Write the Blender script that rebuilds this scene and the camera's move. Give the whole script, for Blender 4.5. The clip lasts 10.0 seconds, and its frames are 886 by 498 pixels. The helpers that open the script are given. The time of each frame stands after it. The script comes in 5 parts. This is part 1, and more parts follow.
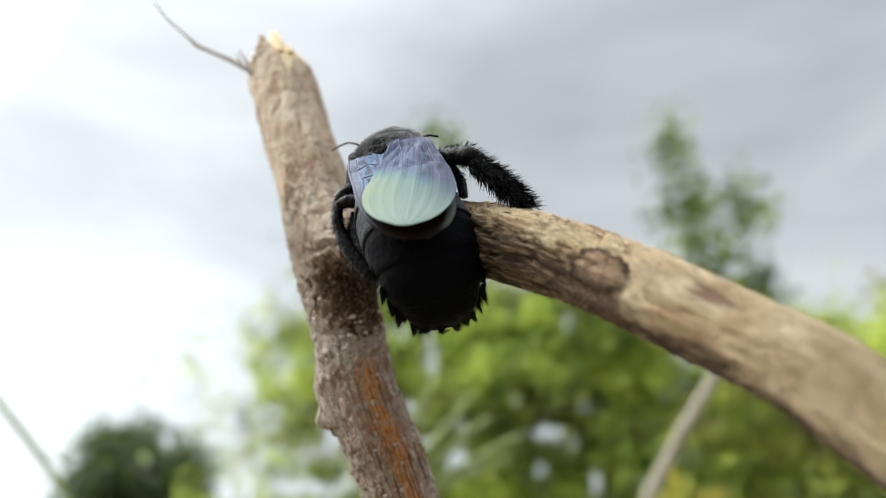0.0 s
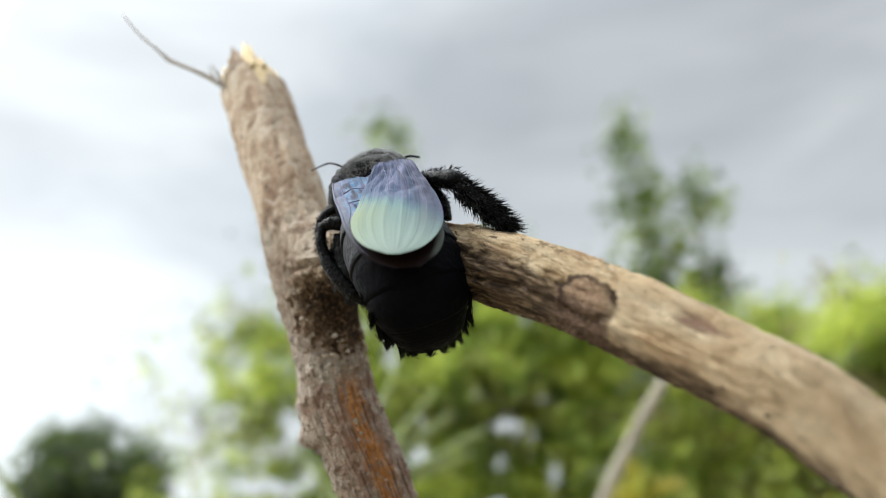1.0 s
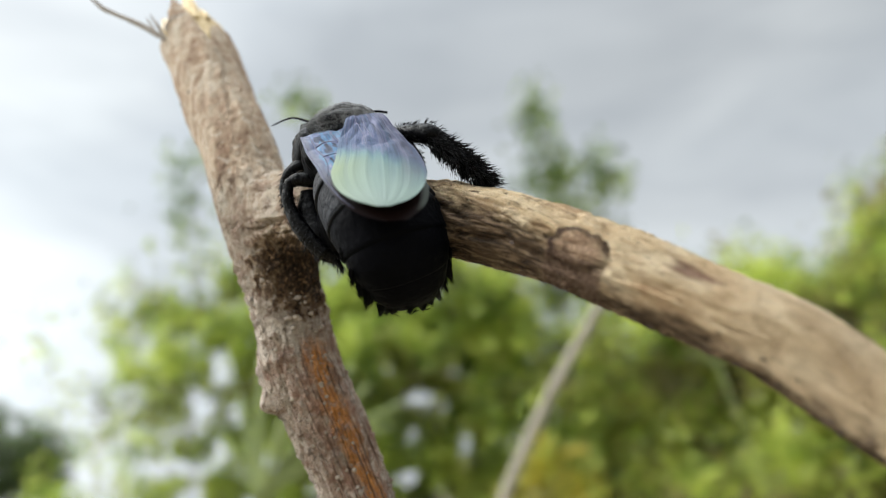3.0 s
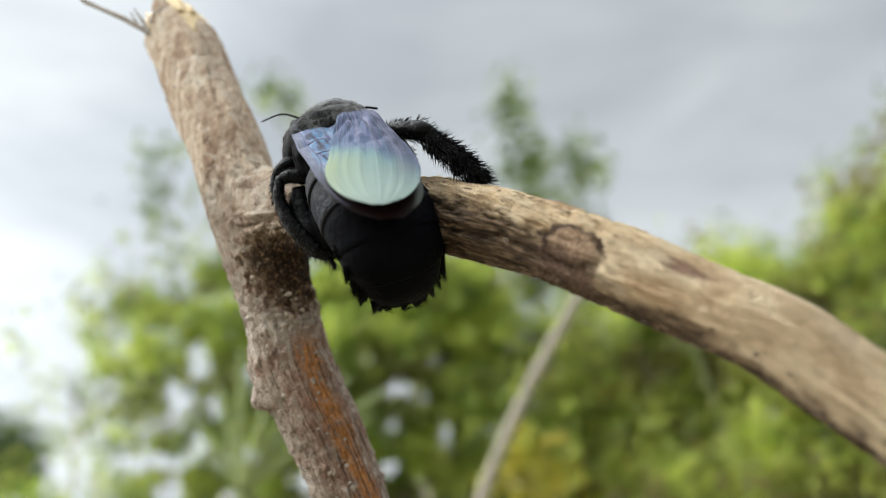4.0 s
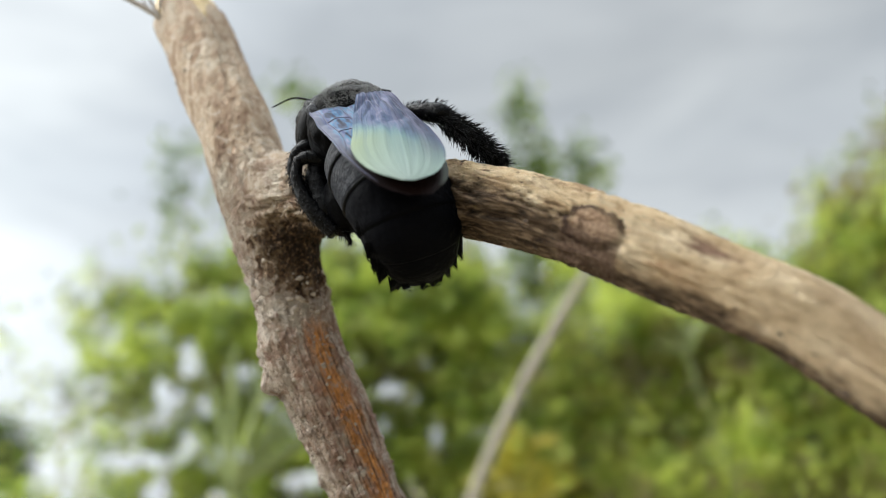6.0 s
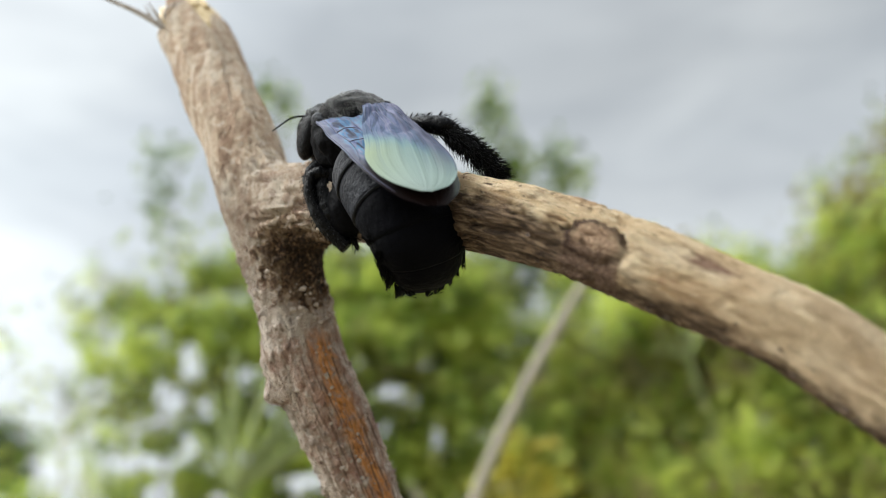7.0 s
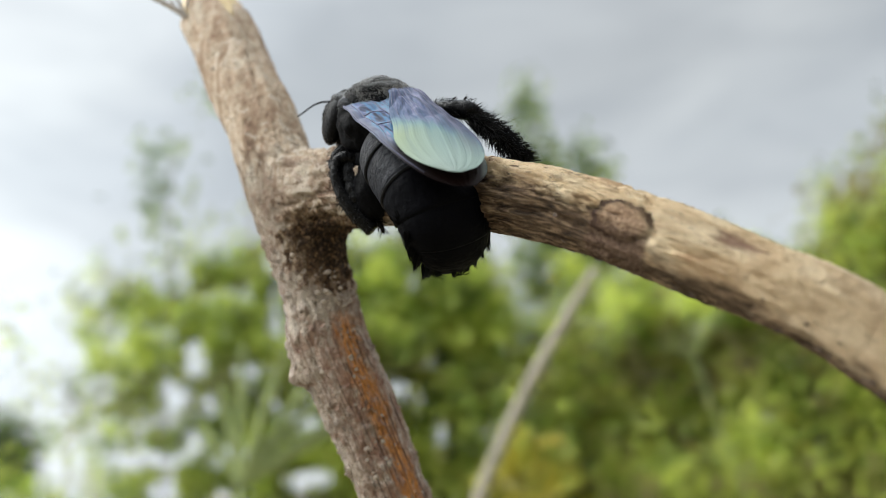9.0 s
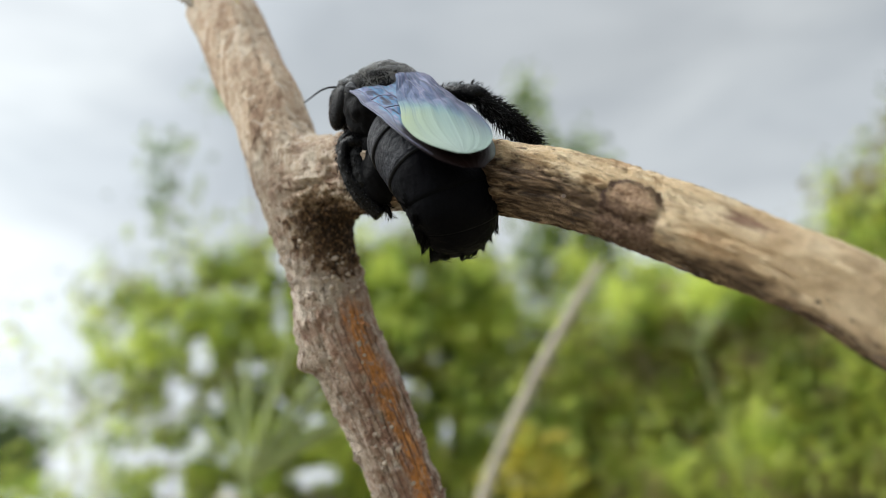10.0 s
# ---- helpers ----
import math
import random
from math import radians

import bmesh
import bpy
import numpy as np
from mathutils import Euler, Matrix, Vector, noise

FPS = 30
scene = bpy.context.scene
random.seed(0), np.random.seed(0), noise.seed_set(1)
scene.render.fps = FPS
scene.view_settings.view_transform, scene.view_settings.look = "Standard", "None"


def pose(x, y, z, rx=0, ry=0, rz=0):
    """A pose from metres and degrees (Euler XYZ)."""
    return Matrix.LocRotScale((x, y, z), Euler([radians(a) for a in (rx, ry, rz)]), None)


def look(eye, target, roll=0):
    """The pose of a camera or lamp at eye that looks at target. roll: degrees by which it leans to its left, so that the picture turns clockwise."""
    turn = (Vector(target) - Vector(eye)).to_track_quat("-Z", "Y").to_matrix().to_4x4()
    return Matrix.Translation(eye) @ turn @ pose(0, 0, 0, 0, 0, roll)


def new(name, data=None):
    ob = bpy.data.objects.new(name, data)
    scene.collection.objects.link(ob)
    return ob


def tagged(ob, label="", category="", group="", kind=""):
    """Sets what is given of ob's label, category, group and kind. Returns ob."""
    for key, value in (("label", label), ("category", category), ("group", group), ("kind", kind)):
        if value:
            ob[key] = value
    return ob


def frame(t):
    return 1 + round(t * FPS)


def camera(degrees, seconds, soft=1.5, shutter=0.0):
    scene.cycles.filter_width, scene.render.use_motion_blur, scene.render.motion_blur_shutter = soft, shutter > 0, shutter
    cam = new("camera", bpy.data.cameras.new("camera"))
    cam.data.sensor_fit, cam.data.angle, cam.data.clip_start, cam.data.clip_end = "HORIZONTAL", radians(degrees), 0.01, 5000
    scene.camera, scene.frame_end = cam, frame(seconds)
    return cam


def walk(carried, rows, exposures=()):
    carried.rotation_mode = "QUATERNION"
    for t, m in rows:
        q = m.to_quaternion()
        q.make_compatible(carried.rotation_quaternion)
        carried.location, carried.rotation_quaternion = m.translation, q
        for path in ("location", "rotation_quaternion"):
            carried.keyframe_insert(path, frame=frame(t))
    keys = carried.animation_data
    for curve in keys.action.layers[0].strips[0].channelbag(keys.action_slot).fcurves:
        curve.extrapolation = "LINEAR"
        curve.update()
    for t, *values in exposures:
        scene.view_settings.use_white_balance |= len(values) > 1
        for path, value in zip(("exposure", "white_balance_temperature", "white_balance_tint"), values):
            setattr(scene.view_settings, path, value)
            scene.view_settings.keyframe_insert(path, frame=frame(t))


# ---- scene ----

MM = 0.001
BODY_TILT = 20

# ---------------------------------------------------------------- camera
cam = camera(59.5, 10.0, soft=0.8)
cam.data.dof.use_dof = True
cam.data.dof.focus_distance = 0.112
cam.data.dof.aperture_fstop = 12.4
ROWS = [
    (0.0, 0.00002, 0.00000, 1.00002, 110.012, 0.001, 0.001),
    (0.5, -0.00091, 0.00016, 1.00110, 109.849, -0.666, -1.302),
    (1.0, -0.00402, -0.00270, 1.00341, 109.560, -1.710, -3.335),
    (1.5, -0.00831, -0.00331, 1.00309, 108.952, -2.541, -5.360),
    (2.0, -0.01061, -0.00120, 1.00255, 108.398, -3.209, -7.168),
    (2.5, -0.01223, 0.00130, 1.00177, 107.860, -3.624, -8.938),
    (4.0, -0.01546, 0.00087, 1.00289, 106.538, -4.949, -11.861),
    (4.5, -0.01724, 0.00141, 1.00307, 106.300, -4.814, -12.455),
    (5.0, -0.01898, -0.00077, 1.00406, 106.455, -4.841, -12.701),
    (5.5, -0.01866, 0.00309, 1.00034, 106.498, -4.670, -12.611),
    (7.0, -0.01910, 0.00164, 1.00191, 106.773, -4.415, -12.412),
    (7.5, -0.01854, 0.00211, 1.00139, 106.597, -4.338, -12.438),
    (8.0, -0.02036, 0.00117, 1.00055, 106.652, -4.334, -12.318),
    (8.5, -0.02218, 0.00023, 0.99993, 106.566, -4.466, -12.139),
    (9.0, -0.02266, 0.00123, 0.99942, 106.622, -4.311, -12.128),
    (9.5, -0.02260, 0.00293, 0.99752, 106.438, -4.056, -11.920),
    (10.0, -0.02323, 0.00208, 0.99771, 106.401, -4.516, -11.799),
]
walk(cam, [(t, pose(x, y, z, 0, 0, yaw) @ pose(0, 0, 0, rx) @ pose(0, 0, 0, 0, 0, roll)) for t, x, y, z, rx, roll, yaw in ROWS],
     exposures=[(0.0, 0.0), (10.0, 0.0)])


# ---------------------------------------------------------------- node helpers
def nd(nt, kind, **values):
    """A node; values name its inputs (or attributes), and may be sockets of other nodes."""
    n = nt.nodes.new(kind)
    for key, value in values.items():
        name = key.replace("__", " ")
        socket = n.inputs[int(key[1:])] if key[0] == "i" and key[1:].isdigit() else n.inputs.get(name)
        if isinstance(value, bpy.types.NodeSocket):
            nt.links.new(value, socket)
        else:
            socket.default_value = value
    return n


def math_node(nt, op, a, b=0.0, clamp=False):
    n = nd(nt, "ShaderNodeMath", i0=a, i1=b)
    n.operation, n.use_clamp = op, clamp
    return n.outputs[0]


def ramp(nt, fac, *stops):
    n = nd(nt, "ShaderNodeValToRGB", Fac=fac)
    els = n.color_ramp.elements
    while len(els) < len(stops):
        els.new(0.5)
    for el, (at, col) in zip(els, stops):
        el.position = at
        el.color = (col, col, col, 1) if isinstance(col, (int, float)) else (*col, 1)
    return n.outputs["Color"]


def mix(nt, fac, a, b, blend="MIX"):
    n = nt.nodes.new("ShaderNodeMix")
    n.data_type, n.blend_type = "RGBA", blend
    for socket, value in ((n.inputs[0], fac), (n.inputs[6], a), (n.inputs[7], b)):
        if isinstance(value, bpy.types.NodeSocket):
            nt.links.new(value, socket)
        elif socket == n.inputs[0]:
            socket.default_value = value
        else:
            socket.default_value = (*value, 1) if len(value) == 3 else value
    return n.outputs[2]


def material(name):
    m = bpy.data.materials.new(name)
    m.use_nodes = True
    return m, m.node_tree, m.node_tree.nodes["Principled BSDF"]


def put(nt, socket_from, node_to, name):
    nt.links.new(socket_from, node_to.inputs[name])


def scaled(nt, vec, s):
    return nd(nt, "ShaderNodeMapping", Vector=vec, Scale=s).outputs[0]


def noise_tex(nt, vec, scale, detail=5.0, rough=0.55, distort=0.0):
    return nd(nt, "ShaderNodeTexNoise", Vector=vec, Scale=scale, Detail=detail, Roughness=rough, Distortion=distort).outputs["Fac"]


def bump(nt, height, strength, distance, under=None):
    n = nd(nt, "ShaderNodeBump", Strength=strength, Distance=distance, Height=height)
    if under is not None:
        nt.links.new(under, n.inputs["Normal"])
    return n.outputs[0]


# ---------------------------------------------------------------- sky and sun
SUN_AZ, SUN_EL = -85.0, 36.0
sun_way = Vector((math.sin(radians(SUN_AZ)) * math.cos(radians(SUN_EL)), math.cos(radians(SUN_AZ)) * math.cos(radians(SUN_EL)), math.sin(radians(SUN_EL))))
world = bpy.data.worlds.new("overcast_sky")
scene.world = world
world.use_nodes = True
wt = world.node_tree
back = wt.nodes["Background"]
sky = wt.nodes.new("ShaderNodeTexSky")
sky.sky_type, sky.sun_disc = "NISHITA", False
sky.sun_elevation, sky.sun_rotation = radians(SUN_EL), radians(SUN_AZ)
way = nd(wt, "ShaderNodeTexCoord").outputs["Generated"]
dim = nd(wt, "ShaderNodeVectorMath", i0=sky.outputs[0], i1=(0.08, 0.08, 0.08))
dim.operation = "MULTIPLY"
toward = nd(wt, "ShaderNodeVectorMath", i0=way, i1=tuple(sun_way))
toward.operation = "DOT_PRODUCT"
veil = ramp(wt, toward.outputs["Value"], (0.0, (0.485, 0.50, 0.52)), (0.34, (0.555, 0.575, 0.60)), (0.44, (0.71, 0.735, 0.765)), (0.53, (0.81, 0.835, 0.86)), (0.70, (0.875, 0.89, 0.91)), (0.88, (2.2, 2.2, 2.18)), (1.0, (4.4, 4.4, 4.3)))
streaks = noise_tex(wt, scaled(wt, way, (1.2, 1.2, 4.5)), 2.1, 5.0, 0.5, 0.4)
billow = noise_tex(wt, scaled(wt, way, (1.0, 1.0, 2.0)), 4.0, 4.0, 0.5, 0.2)
cloud = mix(wt, 1.0, veil, ramp(wt, streaks, (0.36, (0.885, 0.895, 0.91)), (0.64, (1.14, 1.135, 1.125))), "MULTIPLY")
cloud = mix(wt, 1.0, cloud, ramp(wt, billow, (0.3, (0.92, 0.955, 0.962)), (0.7, (1.0, 1.035, 1.035))), "MULTIPLY")
# an overcast sky is brightest overhead
height = nd(wt, "ShaderNodeSeparateXYZ", Vector=way).outputs["Z"]
cloud = mix(wt, 1.0, cloud, ramp(wt, height, (0.0, (1.5, 1.5, 1.5)), (0.17, (1.42, 1.42, 1.42)), (0.24, (1.28, 1.28, 1.27)), (0.31, (1.12, 1.12, 1.12)), (0.37, (1.08, 1.085, 1.09)), (0.47, (0.99, 0.99, 0.99)), (0.56, (0.985, 0.985, 0.99)), (0.68, (1.25, 1.25, 1.25)), (0.80, (3.0, 3.0, 3.0)), (1.0, (5.0, 5.0, 5.0))), "MULTIPLY")
wt.links.new(mix(wt, 0.93, dim.outputs[0], cloud), back.inputs["Color"])
back.inputs["Strength"].default_value = 1.15
sun = new("sun", bpy.data.lights.new("sun", "SUN"))
sun.data.energy, sun.data.angle, sun.data.color = 1.75, radians(40), (1.0, 0.98, 0.95)
sun.matrix_world = look(sun_way * 20, (0, 0, 0))


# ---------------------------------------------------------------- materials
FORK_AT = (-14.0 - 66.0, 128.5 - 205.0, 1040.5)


def bark_look(nt):
    """Colour and relief of the bark, by place: warm and smooth towards the snapped end, redder and rougher below, dark brown round the fork."""
    co = scaled(nt, nd(nt, "ShaderNodeTexCoord").outputs["Object"], (1000.0, 1000.0, 1000.0))
    z = nd(nt, "ShaderNodeSeparateXYZ", Vector=co).outputs["Z"]
    grain = nd(nt, "ShaderNodeMapping", Vector=co, Scale=(0.85, 0.85, 0.20), Rotation=(0.0, radians(-20), 0.0)).outputs[0]
    long_grain = noise_tex(nt, grain, 1.5, 8.0, 0.68, 0.8)
    patches = noise_tex(nt, scaled(nt, co, (0.24, 0.24, 0.10)), 1.0, 6.0, 0.62, 1.0)
    blots = noise_tex(nt, co, 0.52, 7.0, 0.68, 0.5)
    lumps = noise_tex(nt, scaled(nt, co, (1.0, 1.0, 0.8)), 0.62, 2.0, 0.45, 0.4)
    specks = noise_tex(nt, co, 1.9, 4.0, 0.6)
    warm = ramp(nt, patches, (0.38, (0.35, 0.24, 0.165)), (0.46, (0.47, 0.35, 0.25)), (0.54, (0.54, 0.43, 0.32)), (0.63, (0.57, 0.48, 0.375)))
    mauve = ramp(nt, patches, (0.38, (0.33, 0.23, 0.175)), (0.45, (0.44, 0.345, 0.275)), (0.53, (0.54, 0.455, 0.375)), (0.62, (0.62, 0.54, 0.46)))
    down = ramp(nt, math_node(nt, "SUBTRACT", math_node(nt, "DIVIDE", math_node(nt, "SUBTRACT", 1064.0, z), 42.0), math_node(nt, "MULTIPLY", math_node(nt, "SUBTRACT", blots, 0.5), 1.2)), (0.15, 0.0), (0.75, 1.0))
    base = mix(nt, down, warm, mauve)
    base = mix(nt, math_node(nt, "MULTIPLY", ramp(nt, blots, (0.40, 0.65), (0.475, 0.0)), ramp(nt, down, (0.0, 0.45), (1.0, 1.0))), base, (0.235, 0.125, 0.085))
    base = mix(nt, math_node(nt, "MULTIPLY", ramp(nt, lumps, (0.56, 0.0), (0.62, 0.35)), down), base, (0.70, 0.58, 0.50))
    base = mix(nt, ramp(nt, blots, (0.54, 0.0), (0.61, 0.5)), base, (0.66, 0.59, 0.505))
    base = mix(nt, ramp(nt, long_grain, (0.35, 0.7), (0.41, 0.0)), base, (0.09, 0.052, 0.038))
    base = mix(nt, math_node(nt, "MULTIPLY", ramp(nt, specks, (0.31, 0.35), (0.37, 0.0)), ramp(nt, down, (0.0, 0.4), (1.0, 1.0))), base, (0.15, 0.09, 0.068))
    base = mix(nt, math_node(nt, "MULTIPLY", ramp(nt, specks, (0.57, 0.0), (0.62, 0.2)), down), base, (0.68, 0.58, 0.50))
    fissure = noise_tex(nt, nd(nt, "ShaderNodeMapping", Vector=co, Scale=(1.6, 1.6, 0.42), Rotation=(0.0, radians(-20), 0.0)).outputs[0], 1.2, 5.0, 0.62, 0.5)
    base = mix(nt, math_node(nt, "MULTIPLY", ramp(nt, fissure, (0.35, 0.4), (0.41, 0.0)), ramp(nt, down, (0.0, 0.45), (1.0, 1.0))), base, (0.13, 0.075, 0.055))
    base = mix(nt, ramp(nt, fissure, (0.59, 0.0), (0.66, 0.2)), base, (0.76, 0.66, 0.54))
    # a damp brown collar round the fork, cracked and flaking; its black core also paints in the hollow's shade
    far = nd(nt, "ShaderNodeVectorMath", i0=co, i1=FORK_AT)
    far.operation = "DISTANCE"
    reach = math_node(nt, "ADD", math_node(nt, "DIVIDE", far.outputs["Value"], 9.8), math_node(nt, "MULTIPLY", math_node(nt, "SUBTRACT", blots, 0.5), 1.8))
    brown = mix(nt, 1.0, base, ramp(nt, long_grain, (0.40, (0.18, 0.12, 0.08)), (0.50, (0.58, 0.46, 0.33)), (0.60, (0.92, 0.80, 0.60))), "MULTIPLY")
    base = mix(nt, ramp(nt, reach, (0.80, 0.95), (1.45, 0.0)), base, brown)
    damp_shade = ramp(nt, reach, (0.50, 0.95), (0.98, 0.0))
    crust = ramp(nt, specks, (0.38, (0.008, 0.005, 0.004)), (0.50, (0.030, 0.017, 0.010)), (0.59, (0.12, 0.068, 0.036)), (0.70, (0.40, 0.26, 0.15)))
    base = mix(nt, damp_shade, base, crust)
    # the relief fades towards the smooth upper stem
    amount = ramp(nt, down, (0.0, 0.30), (1.0, 1.0))
    soft = lambda h: math_node(nt, "MULTIPLY", h, amount)
    n1 = bump(nt, long_grain, 1.0, 0.0016)
    return base, bump(nt, soft(specks), 0.6, 0.0003, bump(nt, soft(blots), 1.0, 0.0008, bump(nt, soft(lumps), 1.0, 0.003, bump(nt, soft(fissure), 1.0, 0.0012, n1))))


def bark_material():
    m, nt, b = material("grey_brown_bark")
    uv = nd(nt, "ShaderNodeTexCoord").outputs["UV"]
    sep = nd(nt, "ShaderNodeSeparateXYZ", Vector=uv)
    u, v = sep.outputs["X"], sep.outputs["Y"]
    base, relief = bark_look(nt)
    # an orange stain of worn bark runs down one flank of the lower stem
    wobble = math_node(nt, "MULTIPLY", math_node(nt, "SUBTRACT", noise_tex(nt, scaled(nt, uv, (0.3, 0.14, 1)), 1.0, 6.0, 0.65), 0.5), 7.0)
    off = math_node(nt, "ABSOLUTE", math_node(nt, "ADD", math_node(nt, "SUBTRACT", u, STAIN_U), wobble))
    band = ramp(nt, math_node(nt, "DIVIDE", off, 3.4), (0.32, 1.0), (0.72, 0.0))
    reach = ramp(nt, math_node(nt, "DIVIDE", math_node(nt, "SUBTRACT", v, STAIN_V), 6.0), (0.0, 0.0), (0.5, 1.0))
    broken = ramp(nt, noise_tex(nt, scaled(nt, uv, (0.8, 0.3, 1)), 1.1, 6.0, 0.75, 0.5), (0.40, 0.0), (0.50, 1.0))
    stain = math_node(nt, "MULTIPLY", math_node(nt, "MULTIPLY", band, reach), math_node(nt, "MULTIPLY", broken, 0.9))
    tone = ramp(nt, noise_tex(nt, scaled(nt, uv, (1.2, 0.6, 1)), 1.0, 5.0, 0.7), (0.35, (0.46, 0.165, 0.04)), (0.65, (0.80, 0.36, 0.10)))
    rusty = math_node(nt, "MULTIPLY", ramp(nt, math_node(nt, "DIVIDE", off, 14.0), (0.2, 0.75), (0.8, 0.0)), reach)
    base = mix(nt, math_node(nt, "MULTIPLY", rusty, ramp(nt, noise_tex(nt, scaled(nt, uv, (0.5, 0.2, 1)), 1.0, 6.0, 0.7), (0.42, 0.0), (0.55, 1.0))), base, (0.36, 0.19, 0.13))
    # dark hairline cracks run along the worn flank
    lines = noise_tex(nt, scaled(nt, uv, (2.4, 0.07, 1)), 1.0, 4.0, 0.6, 0.3)
    cracked = math_node(nt, "MULTIPLY", ramp(nt, lines, (0.40, 0.75), (0.46, 0.0)), ramp(nt, math_node(nt, "DIVIDE", off, 14.0), (0.35, 1.0), (0.75, 0.0)))
    base = mix(nt, stain, base, tone)
    base = mix(nt, math_node(nt, "MULTIPLY", cracked, reach), base, (0.13, 0.075, 0.052))
    put(nt, base, b, "Base Color")
    b.inputs["Roughness"].default_value = 0.88
    b.inputs["Specular IOR Level"].default_value = 0.2
    put(nt, relief, b, "Normal")
    return m


def peeled_material():
    m, nt, b = material("peeled_tan_wood")
    uv = nd(nt, "ShaderNodeTexCoord").outputs["UV"]
    sep = nd(nt, "ShaderNodeSeparateXYZ", Vector=uv)
    u, v = sep.outputs["X"], sep.outputs["Y"]
    fibres = noise_tex(nt, scaled(nt, uv, (1.25, 0.20, 1)), 1.3, 8.0, 0.66, 0.7)
    fine = noise_tex(nt, scaled(nt, uv, (2.6, 1.3, 1)), 1.2, 5.0, 0.7)
    patches = noise_tex(nt, scaled(nt, uv, (0.20, 0.10, 1)), 1.0, 5.0, 0.62, 0.9)
    base = ramp(nt, patches, (0.36, (0.52, 0.355, 0.20)), (0.48, (0.70, 0.52, 0.315)), (0.60, (0.80, 0.64, 0.425)))
    # reddish-brown remnants of bast
    bast = noise_tex(nt, scaled(nt, uv, (1.1, 0.16, 1)), 1.0, 6.0, 0.7, 0.5)
    base = mix(nt, math_node(nt, "MULTIPLY", ramp(nt, bast, (0.54, 0.0), (0.60, 0.5)), ramp(nt, math_node(nt, "DIVIDE", v, 100.0), (0.60, 1.0), (0.90, 0.35))), base, (0.25, 0.10, 0.05))
    # weathered greyer towards the thick end
    base = mix(nt, ramp(nt, math_node(nt, "DIVIDE", v, 100.0), (0.78, 0.0), (0.95, 0.7)), base, ramp(nt, patches, (0.36, (0.55, 0.41, 0.255)), (0.60, (0.78, 0.62, 0.41))))
    crack = ramp(nt, math_node(nt, "DIVIDE", v, 100.0), (0.45, 0.435), (0.70, 0.40), (0.86, 0.35))
    deep = math_node(nt, "SUBTRACT", crack, fibres)
    base = mix(nt, ramp(nt, deep, (0.0, 0.0), (0.045, 0.88)), base, (0.075, 0.038, 0.022))
    base = mix(nt, ramp(nt, fine, (0.60, 0.0), (0.75, 0.35)), base, (0.68, 0.57, 0.44))
    thread = noise_tex(nt, scaled(nt, uv, (4.2, 0.55, 1)), 1.0, 6.0, 0.68, 0.5)
    base = mix(nt, ramp(nt, thread, (0.36, 0.4), (0.45, 0.0)), base, (0.25, 0.155, 0.095))
    base = mix(nt, ramp(nt, thread, (0.58, 0.0), (0.68, 0.55)), base, (0.93, 0.79, 0.56))
    # brown bark left on the underside, darkened further to paint in the shade there
    edge = math_node(nt, "MULTIPLY", math_node(nt, "SUBTRACT", noise_tex(nt, scaled(nt, uv, (0.30, 0.15, 1)), 1.0, 7.0, 0.68, 0.5), 0.5), 11.0)
    thin = ramp(nt, math_node(nt, "DIVIDE", v, 110.0), (0.55, 0.0), (0.82, 1.0))
    under = math_node(nt, "ADD", math_node(nt, "SUBTRACT", math_node(nt, "ABSOLUTE", math_node(nt, "SUBTRACT", u, UNDER_U)), edge), math_node(nt, "MULTIPLY", thin, 4.2))
    under = math_node(nt, "SUBTRACT", under, math_node(nt, "MULTIPLY", ramp(nt, math_node(nt, "DIVIDE", v, 110.0), (0.50, 1.0), (0.68, 0.0)), 2.6))
    rest = ramp(nt, math_node(nt, "DIVIDE", under, 12.0), (0.50, 1.0), (0.70, 0.0))
    base = mix(nt, math_node(nt, "MULTIPLY", rest, 0.95), base, ramp(nt, fibres, (0.40, (0.026, 0.014, 0.009)), (0.50, (0.10, 0.06, 0.037)), (0.60, (0.34, 0.235, 0.145))))
    # the knot: a broken dark ring with a reddish heart
    du = math_node(nt, "DIVIDE", math_node(nt, "SUBTRACT", u, KNOT_U), 3.0)
    dv = math_node(nt, "DIVIDE", math_node(nt, "SUBTRACT", v, KNOT_V), 4.2)
    r = math_node(nt, "SQRT", math_node(nt, "ADD", math_node(nt, "MULTIPLY", du, du), math_node(nt, "MULTIPLY", dv, dv)))
    r = math_node(nt, "ADD", r, math_node(nt, "MULTIPLY", math_node(nt, "SUBTRACT", noise_tex(nt, scaled(nt, uv, (0.45, 0.45, 1)), 1.0, 6.0, 0.65), 0.5), 0.9))
    du2 = math_node(nt, "DIVIDE", math_node(nt, "SUBTRACT", u, DENT_U), 1.5)
    dv2 = math_node(nt, "DIVIDE", math_node(nt, "SUBTRACT", v, DENT_V), 3.6)
    r2 = math_node(nt, "SQRT", math_node(nt, "ADD", math_node(nt, "MULTIPLY", du2, du2), math_node(nt, "MULTIPLY", dv2, dv2)))
    r2 = math_node(nt, "ADD", r2, math_node(nt, "MULTIPLY", math_node(nt, "SUBTRACT", fibres, 0.5), 2.4))
    base = mix(nt, ramp(nt, r2, (0.55, 0.85), (1.1, 0.0)), base, ramp(nt, fine, (0.4, (0.16, 0.08, 0.055)), (0.65, (0.36, 0.20, 0.14))))
    heart = ramp(nt, r, (0.65, 1.0), (0.95, 0.0))
    ring = ramp(nt, r, (0.72, 0.0), (0.86, 1.0), (1.02, 1.0), (1.2, 0.0))
